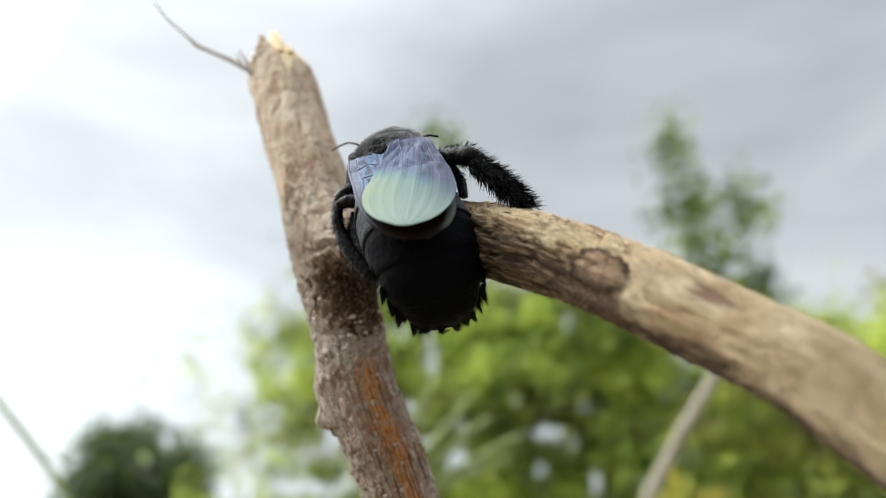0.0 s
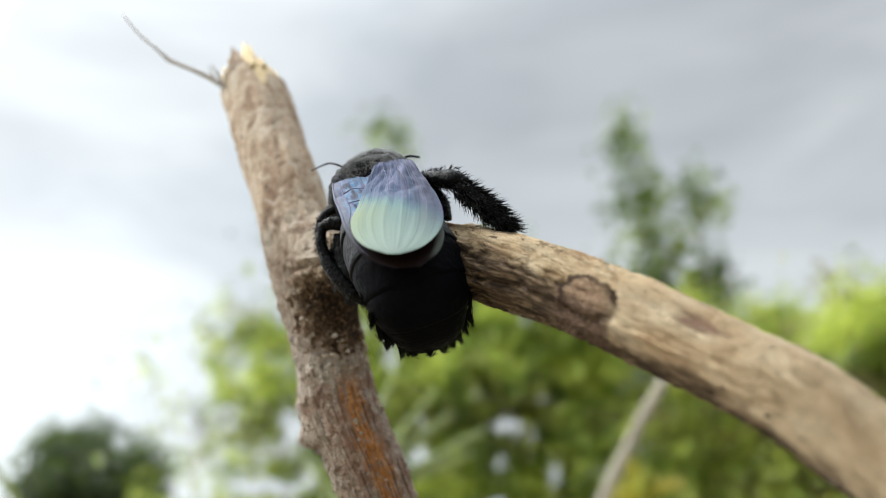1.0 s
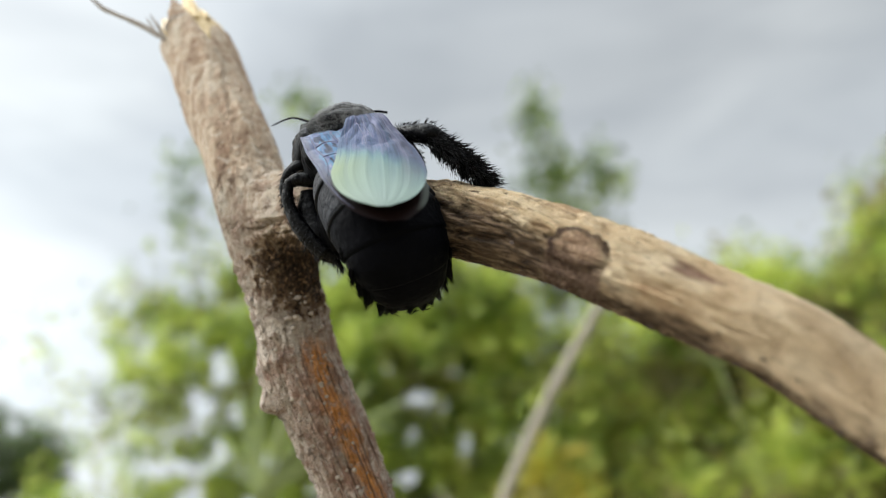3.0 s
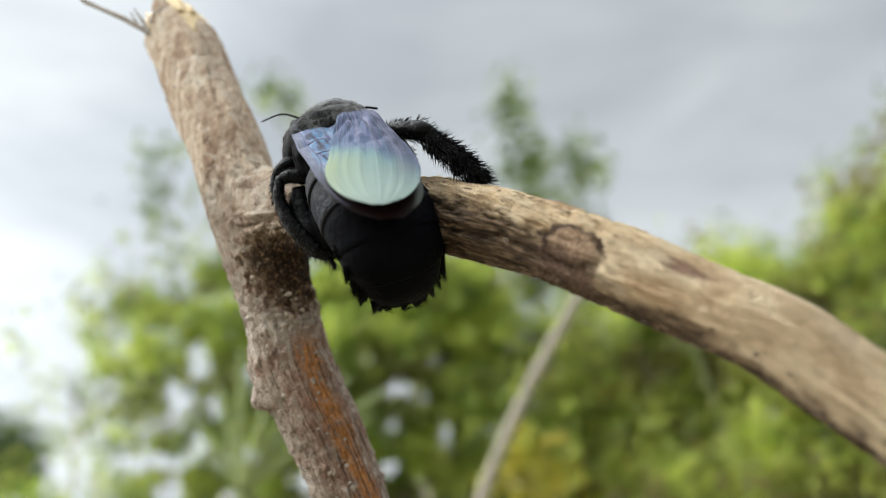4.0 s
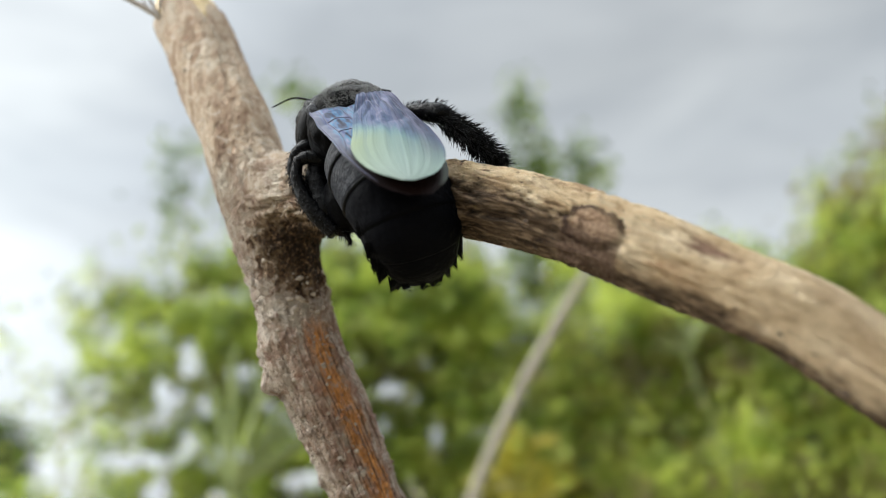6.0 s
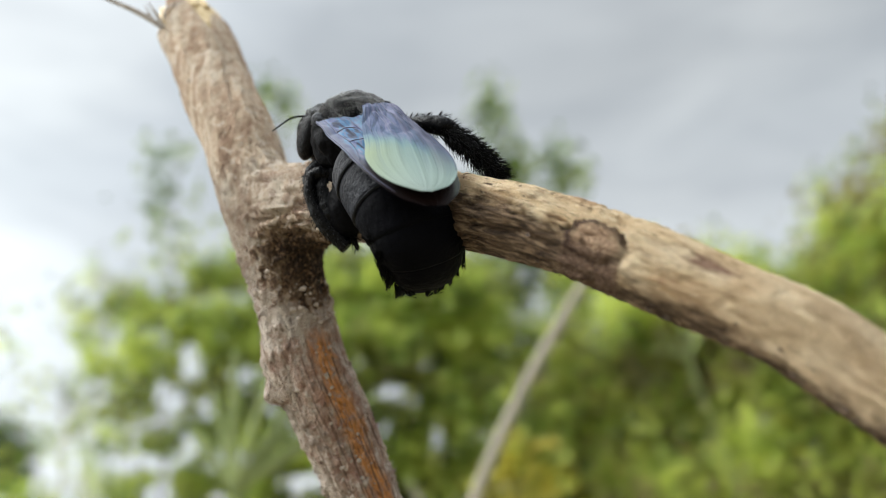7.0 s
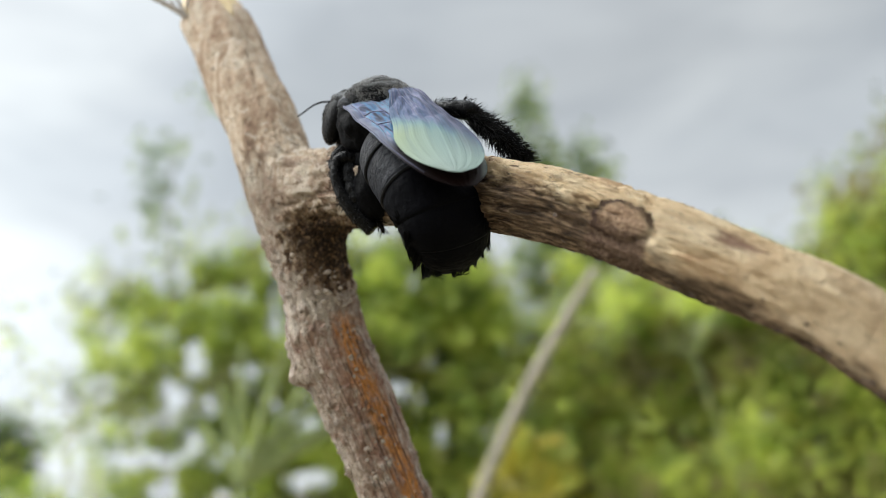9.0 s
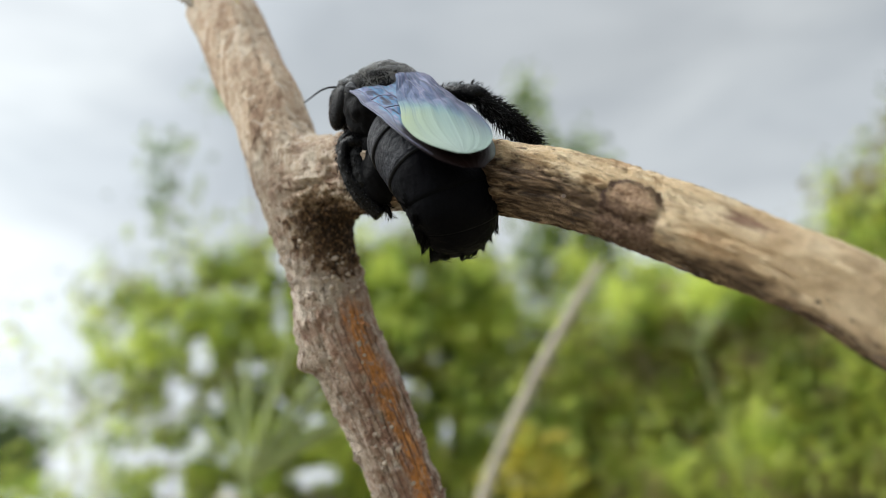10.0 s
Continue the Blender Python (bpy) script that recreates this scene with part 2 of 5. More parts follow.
    base = mix(nt, math_node(nt, "MULTIPLY", heart, 0.9), base, ramp(nt, fine, (0.36, (0.15, 0.085, 0.052)), (0.5, (0.38, 0.24, 0.155)), (0.64, (0.62, 0.45, 0.30))))
    gaps = ramp(nt, noise_tex(nt, scaled(nt, uv, (0.25, 0.2, 1)), 1.0, 4.0, 0.6, 0.5), (0.38, 0.1), (0.46, 1.0))
    lower = math_node(nt, "ADD", du, math_node(nt, "MULTIPLY", math_node(nt, "SUBTRACT", bast, 0.5), 2.0))
    mottled = math_node(nt, "MULTIPLY", ramp(nt, lower, (0.05, 0.0), (0.5, 0.9)), ramp(nt, math_node(nt, "ABSOLUTE", dv), (0.9, 1.0), (1.6, 0.0)))
    base = mix(nt, mottled, base, ramp(nt, fine, (0.38, (0.07, 0.038, 0.025)), (0.52, (0.17, 0.105, 0.07)), (0.66, (0.34, 0.235, 0.16))))
    gaps = math_node(nt, "MULTIPLY", math_node(nt, "MAXIMUM", gaps, 0.85), ramp(nt, math_node(nt, "ADD", math_node(nt, "MULTIPLY", du, 0.8), math_node(nt, "MULTIPLY", dv, 0.8)), (0.2, 1.0), (0.9, 0.15)))
    base = mix(nt, math_node(nt, "MULTIPLY", math_node(nt, "MULTIPLY", ring, gaps), 0.92), base, (0.06, 0.03, 0.022))
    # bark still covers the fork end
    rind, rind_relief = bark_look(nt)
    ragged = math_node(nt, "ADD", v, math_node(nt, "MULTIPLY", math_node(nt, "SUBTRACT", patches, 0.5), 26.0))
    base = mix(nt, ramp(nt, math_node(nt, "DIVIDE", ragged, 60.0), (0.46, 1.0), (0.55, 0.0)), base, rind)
    put(nt, base, b, "Base Color")
    b.inputs["Roughness"].default_value = 0.82
    b.inputs["Specular IOR Level"].default_value = 0.22
    n1 = bump(nt, fibres, 1.0, 0.0017)
    put(nt, bump(nt, fine, 0.8, 0.0006, bump(nt, thread, 1.0, 0.0010, bump(nt, patches, 0.5, 0.001, n1))), b, "Normal")
    return m


def plain_wood(name, dark, light, scale=400.0, rough=0.8):
    m, nt, b = material(name)
    co = nd(nt, "ShaderNodeTexCoord").outputs["Object"]
    n = noise_tex(nt, co, scale, 6.0, 0.6)
    put(nt, ramp(nt, n, (0.3, dark), (0.7, light)), b, "Base Color")
    b.inputs["Roughness"].default_value = rough
    put(nt, bump(nt, n, 0.6, 0.3 / scale), b, "Normal")
    return m


def chitin(name, dark, light, rough, scale=700.0, relief=0.0001, sheen=0.0, gloss=0.25):
    m, nt, b = material(name)
    co = nd(nt, "ShaderNodeTexCoord").outputs["Object"]
    n = noise_tex(nt, co, scale, 5.0, 0.6)
    big = noise_tex(nt, co, scale * 0.12, 3.0, 0.5)
    put(nt, ramp(nt, big, (0.3, dark), (0.7, light)), b, "Base Color")
    put(nt, ramp(nt, n, (0.3, rough - 0.1), (0.7, rough + 0.1)), b, "Roughness")
    put(nt, bump(nt, n, 0.5, relief), b, "Normal")
    b.inputs["Specular IOR Level"].default_value = gloss
    b.inputs["Sheen Weight"].default_value = sheen
    b.inputs["Sheen Roughness"].default_value = 0.5
    return m


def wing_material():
    """The upper wing, its iridescent sheen painted into the base colour: lilac and wrinkled at its root, blue half way,
    mint green towards the tip.
    """
    m, nt, b = material("painted_sheen_membrane")
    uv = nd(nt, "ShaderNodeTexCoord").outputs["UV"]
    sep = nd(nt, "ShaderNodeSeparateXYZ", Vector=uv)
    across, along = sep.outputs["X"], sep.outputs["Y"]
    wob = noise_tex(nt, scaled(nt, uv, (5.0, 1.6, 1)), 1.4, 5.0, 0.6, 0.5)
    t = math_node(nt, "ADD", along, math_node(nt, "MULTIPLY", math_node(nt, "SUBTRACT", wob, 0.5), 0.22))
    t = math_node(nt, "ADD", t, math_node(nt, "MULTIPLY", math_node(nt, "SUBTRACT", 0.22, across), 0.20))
    sheen_colour = ramp(nt, t, (0.0, (0.070, 0.075, 0.115)), (0.16, (0.078, 0.084, 0.14)), (0.30, (0.078, 0.096, 0.155)), (0.40, (0.085, 0.125, 0.175)),
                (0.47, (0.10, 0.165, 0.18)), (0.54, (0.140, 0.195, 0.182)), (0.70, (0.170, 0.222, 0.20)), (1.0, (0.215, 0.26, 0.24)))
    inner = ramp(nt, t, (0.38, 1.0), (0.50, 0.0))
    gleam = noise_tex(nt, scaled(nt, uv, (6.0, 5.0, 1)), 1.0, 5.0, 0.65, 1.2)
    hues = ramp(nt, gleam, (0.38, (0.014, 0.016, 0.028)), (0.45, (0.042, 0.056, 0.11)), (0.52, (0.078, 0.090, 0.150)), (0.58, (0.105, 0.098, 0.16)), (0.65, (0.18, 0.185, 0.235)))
    sheen_colour = mix(nt, math_node(nt, "MULTIPLY", inner, 0.75), sheen_colour, hues)
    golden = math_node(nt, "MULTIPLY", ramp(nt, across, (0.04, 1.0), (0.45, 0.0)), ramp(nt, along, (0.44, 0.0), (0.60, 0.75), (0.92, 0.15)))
    sheen_colour = mix(nt, golden, sheen_colour, (0.20, 0.235, 0.135))
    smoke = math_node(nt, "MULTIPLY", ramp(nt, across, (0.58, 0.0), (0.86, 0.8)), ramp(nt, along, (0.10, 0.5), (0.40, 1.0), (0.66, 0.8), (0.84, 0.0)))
    sheen_colour = mix(nt, math_node(nt, "MULTIPLY", smoke, ramp(nt, wob, (0.38, 0.5), (0.58, 1.0))), sheen_colour, (0.07, 0.068, 0.095))
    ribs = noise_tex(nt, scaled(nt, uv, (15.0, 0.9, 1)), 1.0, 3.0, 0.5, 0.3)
    sheen_colour = mix(nt, math_node(nt, "MULTIPLY", ramp(nt, ribs, (0.38, 0.6), (0.48, 0.0)), ramp(nt, along, (0.45, 1.0), (0.62, 0.35), (0.85, 0.12))), sheen_colour, (0.05, 0.075, 0.115))
    sheen_colour = mix(nt, math_node(nt, "MULTIPLY", ramp(nt, ribs, (0.54, 0.0), (0.62, 0.45)), inner), sheen_colour, (0.15, 0.155, 0.215))
    put(nt, sheen_colour, b, "Base Color")
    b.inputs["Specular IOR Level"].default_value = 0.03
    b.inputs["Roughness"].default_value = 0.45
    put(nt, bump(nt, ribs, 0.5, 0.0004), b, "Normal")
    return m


def leaf_material(name, stops, dry=0.7, more=0.0, lit=0.9, shaded=0.5):
    """Leaves vary one by one; whole sprays are coloured yellowish as if lit, dark as if shaded, or withered brown."""
    m, nt, b = material(name)
    isl = nd(nt, "ShaderNodeNewGeometry").outputs["Random Per Island"]
    co = nd(nt, "ShaderNodeTexCoord").outputs["Object"]
    col = ramp(nt, isl, *stops)
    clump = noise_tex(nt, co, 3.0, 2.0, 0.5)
    # light and shade of the clumps, put into the leaf colour
    col = mix(nt, ramp(nt, clump, (0.50, 0.0), (0.57, lit)), col, (0.61, 0.69, 0.14))
    col = mix(nt, ramp(nt, clump, (0.40, shaded), (0.48, 0.0)), col, (0.016, 0.030, 0.009))
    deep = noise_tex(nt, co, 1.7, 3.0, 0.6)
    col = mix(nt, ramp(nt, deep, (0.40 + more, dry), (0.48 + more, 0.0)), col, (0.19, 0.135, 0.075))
    out = nt.nodes["Material Output"]
    put(nt, col, b, "Base Color")
    b.inputs["Roughness"].default_value = 0.42
    trans = nd(nt, "ShaderNodeBsdfTranslucent", Color=mix(nt, 0.10, col, (0.52, 0.64, 0.12)))
    both = nd(nt, "ShaderNodeMixShader", i0=0.6, i1=b.outputs[0], i2=trans.outputs[0])
    nt.links.new(both.outputs[0], out.inputs["Surface"])
    return m


STAIN_U, STAIN_V = 17.6, 72.0
UNDER_U = 25.5
KNOT_U, KNOT_V = 17.4, 69.0
DENT_U, DENT_V = 14.4, 82.4
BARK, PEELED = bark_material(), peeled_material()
RAW_WOOD = plain_wood("pale_torn_wood", (0.42, 0.30, 0.15), (0.72, 0.58, 0.36), 900.0)
FIBRE = plain_wood("grey_bark_fibre", (0.30, 0.275, 0.26), (0.50, 0.46, 0.43), 900.0)
LENTICEL = plain_wood("pale_lenticels", (0.24, 0.195, 0.155), (0.38, 0.32, 0.265), 1500.0)
FLAKE = plain_wood("brown_bark_flakes", (0.04, 0.026, 0.018), (0.15, 0.105, 0.075), 1200.0)
DRY_STICK = plain_wood("dry_grey_stick", (0.17, 0.15, 0.11), (0.28, 0.25, 0.19), 30.0)
STRAW = plain_wood("pale_green_straw", (0.13, 0.17, 0.055), (0.26, 0.31, 0.115), 40.0)
BRANCHWOOD = plain_wood("brown_shrub_wood", (0.10, 0.075, 0.05), (0.24, 0.18, 0.12), 20.0)
CUTICLE = chitin("black_cuticle", (0.0008, 0.0009, 0.0012), (0.0022, 0.0023, 0.0030), 0.40, 900.0, 0.0006, gloss=0.028)
PUNCTATE = chitin("dull_black_cuticle", (0.0045, 0.0052, 0.0080), (0.0175, 0.0200, 0.0275), 0.48, 1400.0, 0.0020, gloss=0.17)
FUZZ = chitin("dark_grey_fuzz", (0.020, 0.020, 0.021), (0.14, 0.142, 0.145), 0.65, 1000.0, 0.0014, 0.10, 0.15)
PILE = chitin("grey_pile", (0.08, 0.08, 0.082), (0.42, 0.42, 0.42), 0.5, 900.0, 0.0001, 0.0, 0.3)
# TAIL and MIDDLE: cuticle darkened for the shade on the later rings
TAIL = chitin("shaded_black_cuticle", (0.0009, 0.0010, 0.0015), (0.0026, 0.0029, 0.0042), 0.48, 900.0, 0.0006, gloss=0.022)
MIDDLE = chitin("half_shaded_cuticle", (0.0028, 0.0034, 0.0054), (0.0095, 0.0112, 0.0165), 0.46, 1100.0, 0.0011, gloss=0.09)
RIM = chitin("pale_segment_rim", (0.004, 0.0046, 0.0062), (0.011, 0.012, 0.0155), 0.42, 1500.0, 0.0006, gloss=0.10)
SHINE = chitin("shiny_black_cuticle", (0.0008, 0.0008, 0.0011), (0.0024, 0.0025, 0.0031), 0.27, 1300.0, 0.0005, gloss=0.09)
EYE = chitin("compound_eye", (0.0015, 0.0015, 0.002), (0.004, 0.004, 0.005), 0.25, 2500.0, 0.0003, gloss=0.06)
TUFT = chitin("soft_black_tuft", (0.001, 0.001, 0.0012), (0.003, 0.003, 0.0034), 0.5, gloss=0.05)
HAIR = chitin("black_bristle", (0.003, 0.003, 0.0034), (0.009, 0.009, 0.010), 0.42, gloss=0.07)
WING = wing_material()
def under_wing_material():
    """The lower wing: a blue plate, its gleams painted in, with fine dark lines and two dark cells at the root, smoky
    brown beyond.
    """
    m, nt, b = material("smoky_blue_membrane")
    uv = nd(nt, "ShaderNodeTexCoord").outputs["UV"]
    sep = nd(nt, "ShaderNodeSeparateXYZ", Vector=uv)
    across, along = sep.outputs["X"], sep.outputs["Y"]
    n = noise_tex(nt, scaled(nt, uv, (9.0, 5.0, 1)), 1.3, 5.0, 0.6, 0.6)
    near = ramp(nt, n, (0.36, (0.045, 0.060, 0.125)), (0.44, (0.075, 0.092, 0.165)), (0.50, (0.118, 0.120, 0.185)), (0.56, (0.065, 0.165, 0.245)), (0.60, (0.115, 0.135, 0.21)), (0.66, (0.18, 0.185, 0.26)))
    lines = noise_tex(nt, scaled(nt, uv, (15.0, 0.8, 1)), 1.2, 2.0, 0.5, 0.25)
    near = mix(nt, math_node(nt, "MULTIPLY", ramp(nt, lines, (0.455, 0.0), (0.485, 0.95), (0.515, 0.0)), ramp(nt, across, (0.36, 0.0), (0.44, 1.0))), near, (0.008, 0.010, 0.018))
    deep = ramp(nt, n, (0.40, (0.012, 0.015, 0.026)), (0.49, (0.040, 0.050, 0.085)), (0.55, (0.035, 0.105, 0.20)), (0.62, (0.085, 0.10, 0.155)))
    for cu, cv, ru, rv in ((0.26, 0.115, 0.12, 0.065), (0.27, 0.265, 0.135, 0.07), (0.30, 0.40, 0.14, 0.05)):
        du = math_node(nt, "DIVIDE", math_node(nt, "SUBTRACT", across, cu), ru)
        dv = math_node(nt, "DIVIDE", math_node(nt, "SUBTRACT", along, cv), rv)
        r = math_node(nt, "ADD", math_node(nt, "MULTIPLY", du, du), math_node(nt, "MULTIPLY", dv, dv))
        near = mix(nt, ramp(nt, r, (0.75, 0.95), (1.0, 0.0)), near, deep)
    rim = ramp(nt, across, (0.06, 1.0), (0.13, 0.0))
    near = mix(nt, math_node(nt, "MULTIPLY", rim, 0.85), near, (0.095, 0.10, 0.13))
    band = ramp(nt, math_node(nt, "ADD", across, math_node(nt, "MULTIPLY", along, 0.10)), (0.16, 1.0), (0.28, 0.0))
    far = mix(nt, math_node(nt, "MULTIPLY", band, ramp(nt, along, (0.5, 1.0), (0.88, 0.1))), (0.008, 0.004, 0.0035), (0.05, 0.05, 0.058))
    skin = mix(nt, ramp(nt, along, (0.46, 0.0), (0.62, 1.0)), near, far)
    # a clear pale margin on the outer edge
    clear = math_node(nt, "MULTIPLY", ramp(nt, across, (0.89, 0.0), (0.95, 0.8)), ramp(nt, along, (0.42, 0.0), (0.55, 1.0), (0.86, 0.8), (0.93, 0.0)))
    put(nt, mix(nt, clear, skin, (0.085, 0.10, 0.085)), b, "Base Color")
    b.inputs["Roughness"].default_value = 0.4
    b.inputs["Specular IOR Level"].default_value = 0.04
    put(nt, bump(nt, lines, 0.4, 0.0003), b, "Normal")
    return m


WING_UNDER = under_wing_material()
VEIN = chitin("wing_vein_cuticle", (0.07, 0.072, 0.11), (0.15, 0.152, 0.205), 0.5, gloss=0.04)
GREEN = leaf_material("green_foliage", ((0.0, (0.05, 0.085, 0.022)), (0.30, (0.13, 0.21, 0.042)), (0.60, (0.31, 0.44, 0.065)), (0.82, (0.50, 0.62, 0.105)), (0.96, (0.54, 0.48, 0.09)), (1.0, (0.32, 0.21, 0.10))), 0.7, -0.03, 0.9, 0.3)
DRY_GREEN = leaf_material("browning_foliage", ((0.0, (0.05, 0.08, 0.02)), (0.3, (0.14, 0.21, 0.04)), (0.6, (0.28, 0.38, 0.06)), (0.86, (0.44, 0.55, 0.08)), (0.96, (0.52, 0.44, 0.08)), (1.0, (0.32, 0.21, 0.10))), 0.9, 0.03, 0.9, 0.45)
SHADED_GREEN = leaf_material("shaded_green_foliage", ((0.0, (0.05, 0.085, 0.022)), (0.35, (0.13, 0.21, 0.035)), (0.7, (0.30, 0.42, 0.065)), (1.0, (0.50, 0.62, 0.10))), 0.6, 0.01, 0.8, 0.8)
SHOOT_GREEN = leaf_material("fresh_shoot_foliage", ((0.0, (0.03, 0.055, 0.02)), (0.5, (0.07, 0.12, 0.04)), (1.0, (0.16, 0.24, 0.07))), 0.2, -0.1, 0.3)
YELLOWING = leaf_material("yellowing_foliage", ((0.0, (0.40, 0.34, 0.06)), (0.5, (0.62, 0.52, 0.08)), (1.0, (0.45, 0.46, 0.09))), 0.0, -0.2, 0.0)
DARK_GREEN = leaf_material("dark_green_foliage", ((0.0, (0.012, 0.03, 0.01)), (0.6, (0.03, 0.06, 0.02)), (1.0, (0.06, 0.10, 0.028))), 0.3, -0.1, 0.0)


def ground_material():
    m, nt, b = material("dry_earth")
    co = nd(nt, "ShaderNodeTexCoord").outputs["Object"]
    n = noise_tex(nt, co, 0.6, 8.0, 0.65)
    f = noise_tex(nt, co, 30.0, 4.0, 0.6)
    col = ramp(nt, n, (0.35, (0.10, 0.11, 0.04)), (0.5, (0.20, 0.165, 0.11)), (0.7, (0.30, 0.24, 0.165)))
    put(nt, mix(nt, 0.35, col, ramp(nt, f, (0.3, (0.06, 0.05, 0.03)), (0.7, (0.26, 0.22, 0.14)))), b, "Base Color")
    b.inputs["Roughness"].default_value = 0.9
    put(nt, bump(nt, f, 0.6, 0.02), b, "Normal")
    return m


# ---------------------------------------------------------------- mesh helpers
def mesh_of(name, verts, faces, mat, uvs=None, smooth=True):
    me = bpy.data.meshes.new(name)
    me.from_pydata([tuple(v) for v in verts], [], [tuple(int(i) for i in f) for f in faces])
    if uvs is not None:
        layer = me.uv_layers.new(name="UVMap")
        flat = [c for f in uvs for uv in f for c in uv]
        layer.data.foreach_set("uv", flat)
    me.materials.append(mat)
    me.polygons.foreach_set("use_smooth", [smooth] * len(me.polygons))
    me.update()
    return me


def part(name, data, parent, label=""):
    ob = new(name, data)
    ob.parent = parent
    return tagged(ob, label)


def spline(points, n):
    """n points on a smooth curve through the given ones (rows of any width), evenly spaced by chord."""
    p = np.array(points, float)
    d = np.r_[0, np.cumsum(np.linalg.norm(np.diff(p[:, :3], axis=0), axis=1))]
    out = []
    tang = np.gradient(p, d, axis=0)
    for s in np.linspace(0, d[-1], n):
        i = min(np.searchsorted(d, s, side="right") - 1, len(d) - 2)
        h = d[i + 1] - d[i]
        t = (s - d[i]) / h
        out.append((2 * t**3 - 3 * t**2 + 1) * p[i] + (t**3 - 2 * t**2 + t) * h * tang[i] + (3 * t**2 - 2 * t**3) * p[i + 1] + (t**3 - t**2) * h * tang[i + 1])
    return np.array(out)


def frames(c, first=(0, 1, 0)):
    """Tangents and two carried-along normals for a curve."""
    tan = np.gradient(c, axis=0)
    tan /= np.linalg.norm(tan, axis=1)[:, None]
    a = np.array(first, float)
    na, nb = [], []
    for t in tan:
        a = a - t * (a @ t)
        a /= np.linalg.norm(a)
        na.append(a.copy())
        nb.append(np.cross(t, a))
    return tan, np.array(na), np.array(nb)


def tube(name, points, mat, rings=24, sides=10, bumpf=None, first=(0, 1, 0), caps=True, other=None, blend=0.008, rim=None):
    """A tapered tube through rows of x, y, z, radius. bumpf(angle, along in mm, i) adds metres to the radius."""
    c = spline(points, rings)
    tan, na, nb = frames(c[:, :3], first)
    along = np.r_[0, np.cumsum(np.linalg.norm(np.diff(c[:, :3], axis=0), axis=1))] / MM
    verts = []
    for i in range(rings):
        for k in range(sides):
            ang = 2 * math.pi * k / sides
            r = c[i, 3] + (bumpf(ang, along[i], c[i, 3]) if bumpf else 0.0)
            out = math.cos(ang) * na[i] + math.sin(ang) * nb[i]
            p = c[i, :3] + r * out
            if other is not None:
                # a fillet where this tube meets the other one
                gap = float((np.linalg.norm(other[:, :3] - p, axis=1) - other[:, 3]).min())
                if abs(gap) < blend:
                    p = p + out * (blend - abs(gap)) ** 2 / (4 * blend) * 1.3 * min(1.0, max(0.0, 1 + gap / 0.0022))
            if rim is not None and i < 60:
                p = p - tan[0] * rim(ang) * (1 - i / 60)
            verts.append(p)
    faces, uvs = [], []
    mean_r = float(c[:, 3].mean()) / MM
    for i in range(rings - 1):
        for k in range(sides):
            k2 = (k + 1) % sides
            faces.append((i * sides + k, i * sides + k2, (i + 1) * sides + k2, (i + 1) * sides + k))
            u0, u1 = 2 * math.pi * mean_r * k / sides, 2 * math.pi * mean_r * (k + 1) / sides
            uvs.append(((u0, along[i]), (u1, along[i]), (u1, along[i + 1]), (u0, along[i + 1])))
    if caps:
        for ring, flip in ((0, True), (rings - 1, False))[0 if rim is None else 1:]:
            ids = [ring * sides + k for k in range(sides)]
            faces.append(tuple(reversed(ids)) if flip else tuple(ids))
            uvs.append(tuple((2 * math.pi * mean_r * k / sides, along[ring]) for k in (range(sides - 1, -1, -1) if flip else range(sides))))
    return mesh_of(name, verts, faces, mat, uvs)


def loft(name, centres, lateral, dorsal, widths, heights, mat, sides=28, power=2.2, dent=None):
    """A closed body through rings of their own centre, half width and half height."""
    verts, faces = [], []
    n = len(centres)
    lat, dor = np.array(lateral, float), np.array(dorsal, float)
    for i in range(n):
        for k in range(sides):
            a = 2 * math.pi * k / sides
            ca, sa = math.cos(a), math.sin(a)
            x, y = abs(ca) ** (2 / power) * math.copysign(1, ca), abs(sa) ** (2 / power) * math.copysign(1, sa)
            l, d = (lat[i], dor[i]) if lat.ndim > 1 else (lat, dor)
            s = 1.0 + (dent(i / (n - 1), a) if dent else 0.0)
            verts.append(np.array(centres[i]) + s * (widths[i] * x * l + heights[i] * y * d))
    for i in range(n - 1):
        for k in range(sides):
            k2 = (k + 1) % sides
            faces.append((i * sides + k, i * sides + k2, (i + 1) * sides + k2, (i + 1) * sides + k))
    faces += [tuple(range(sides - 1, -1, -1)), tuple(range((n - 1) * sides, n * sides))]
    return mesh_of(name, verts, faces, mat)


def ball(name, centre, radii, mat, turn=(0, 0, 0), rows=22, sides=32, rough=0.0, seed=0.0, shape=None):
    rot = Euler([radians(a) for a in turn]).to_matrix()
    verts, faces = [], []
    for i in range(rows + 1):
        th = math.pi * i / rows
        for k in range(sides):
            ph = 2 * math.pi * k / sides
            v = Vector((math.sin(th) * math.cos(ph), math.sin(th) * math.sin(ph), math.cos(th)))
            s = 1.0 + (rough * noise.noise(v * 4 + Vector((seed, 0, 0))) if rough else 0.0) + (shape(v) if shape else 0.0)
            verts.append(Vector(centre) + rot @ Vector((v.x * radii[0] * s, v.y * radii[1] * s, v.z * radii[2] * s)))
    for i in range(rows):
        for k in range(sides):
            k2 = (k + 1) % sides
            faces.append((i * sides + k, (i + 1) * sides + k, (i + 1) * sides + k2, i * sides + k2))
    return mesh_of(name, verts, faces, mat)


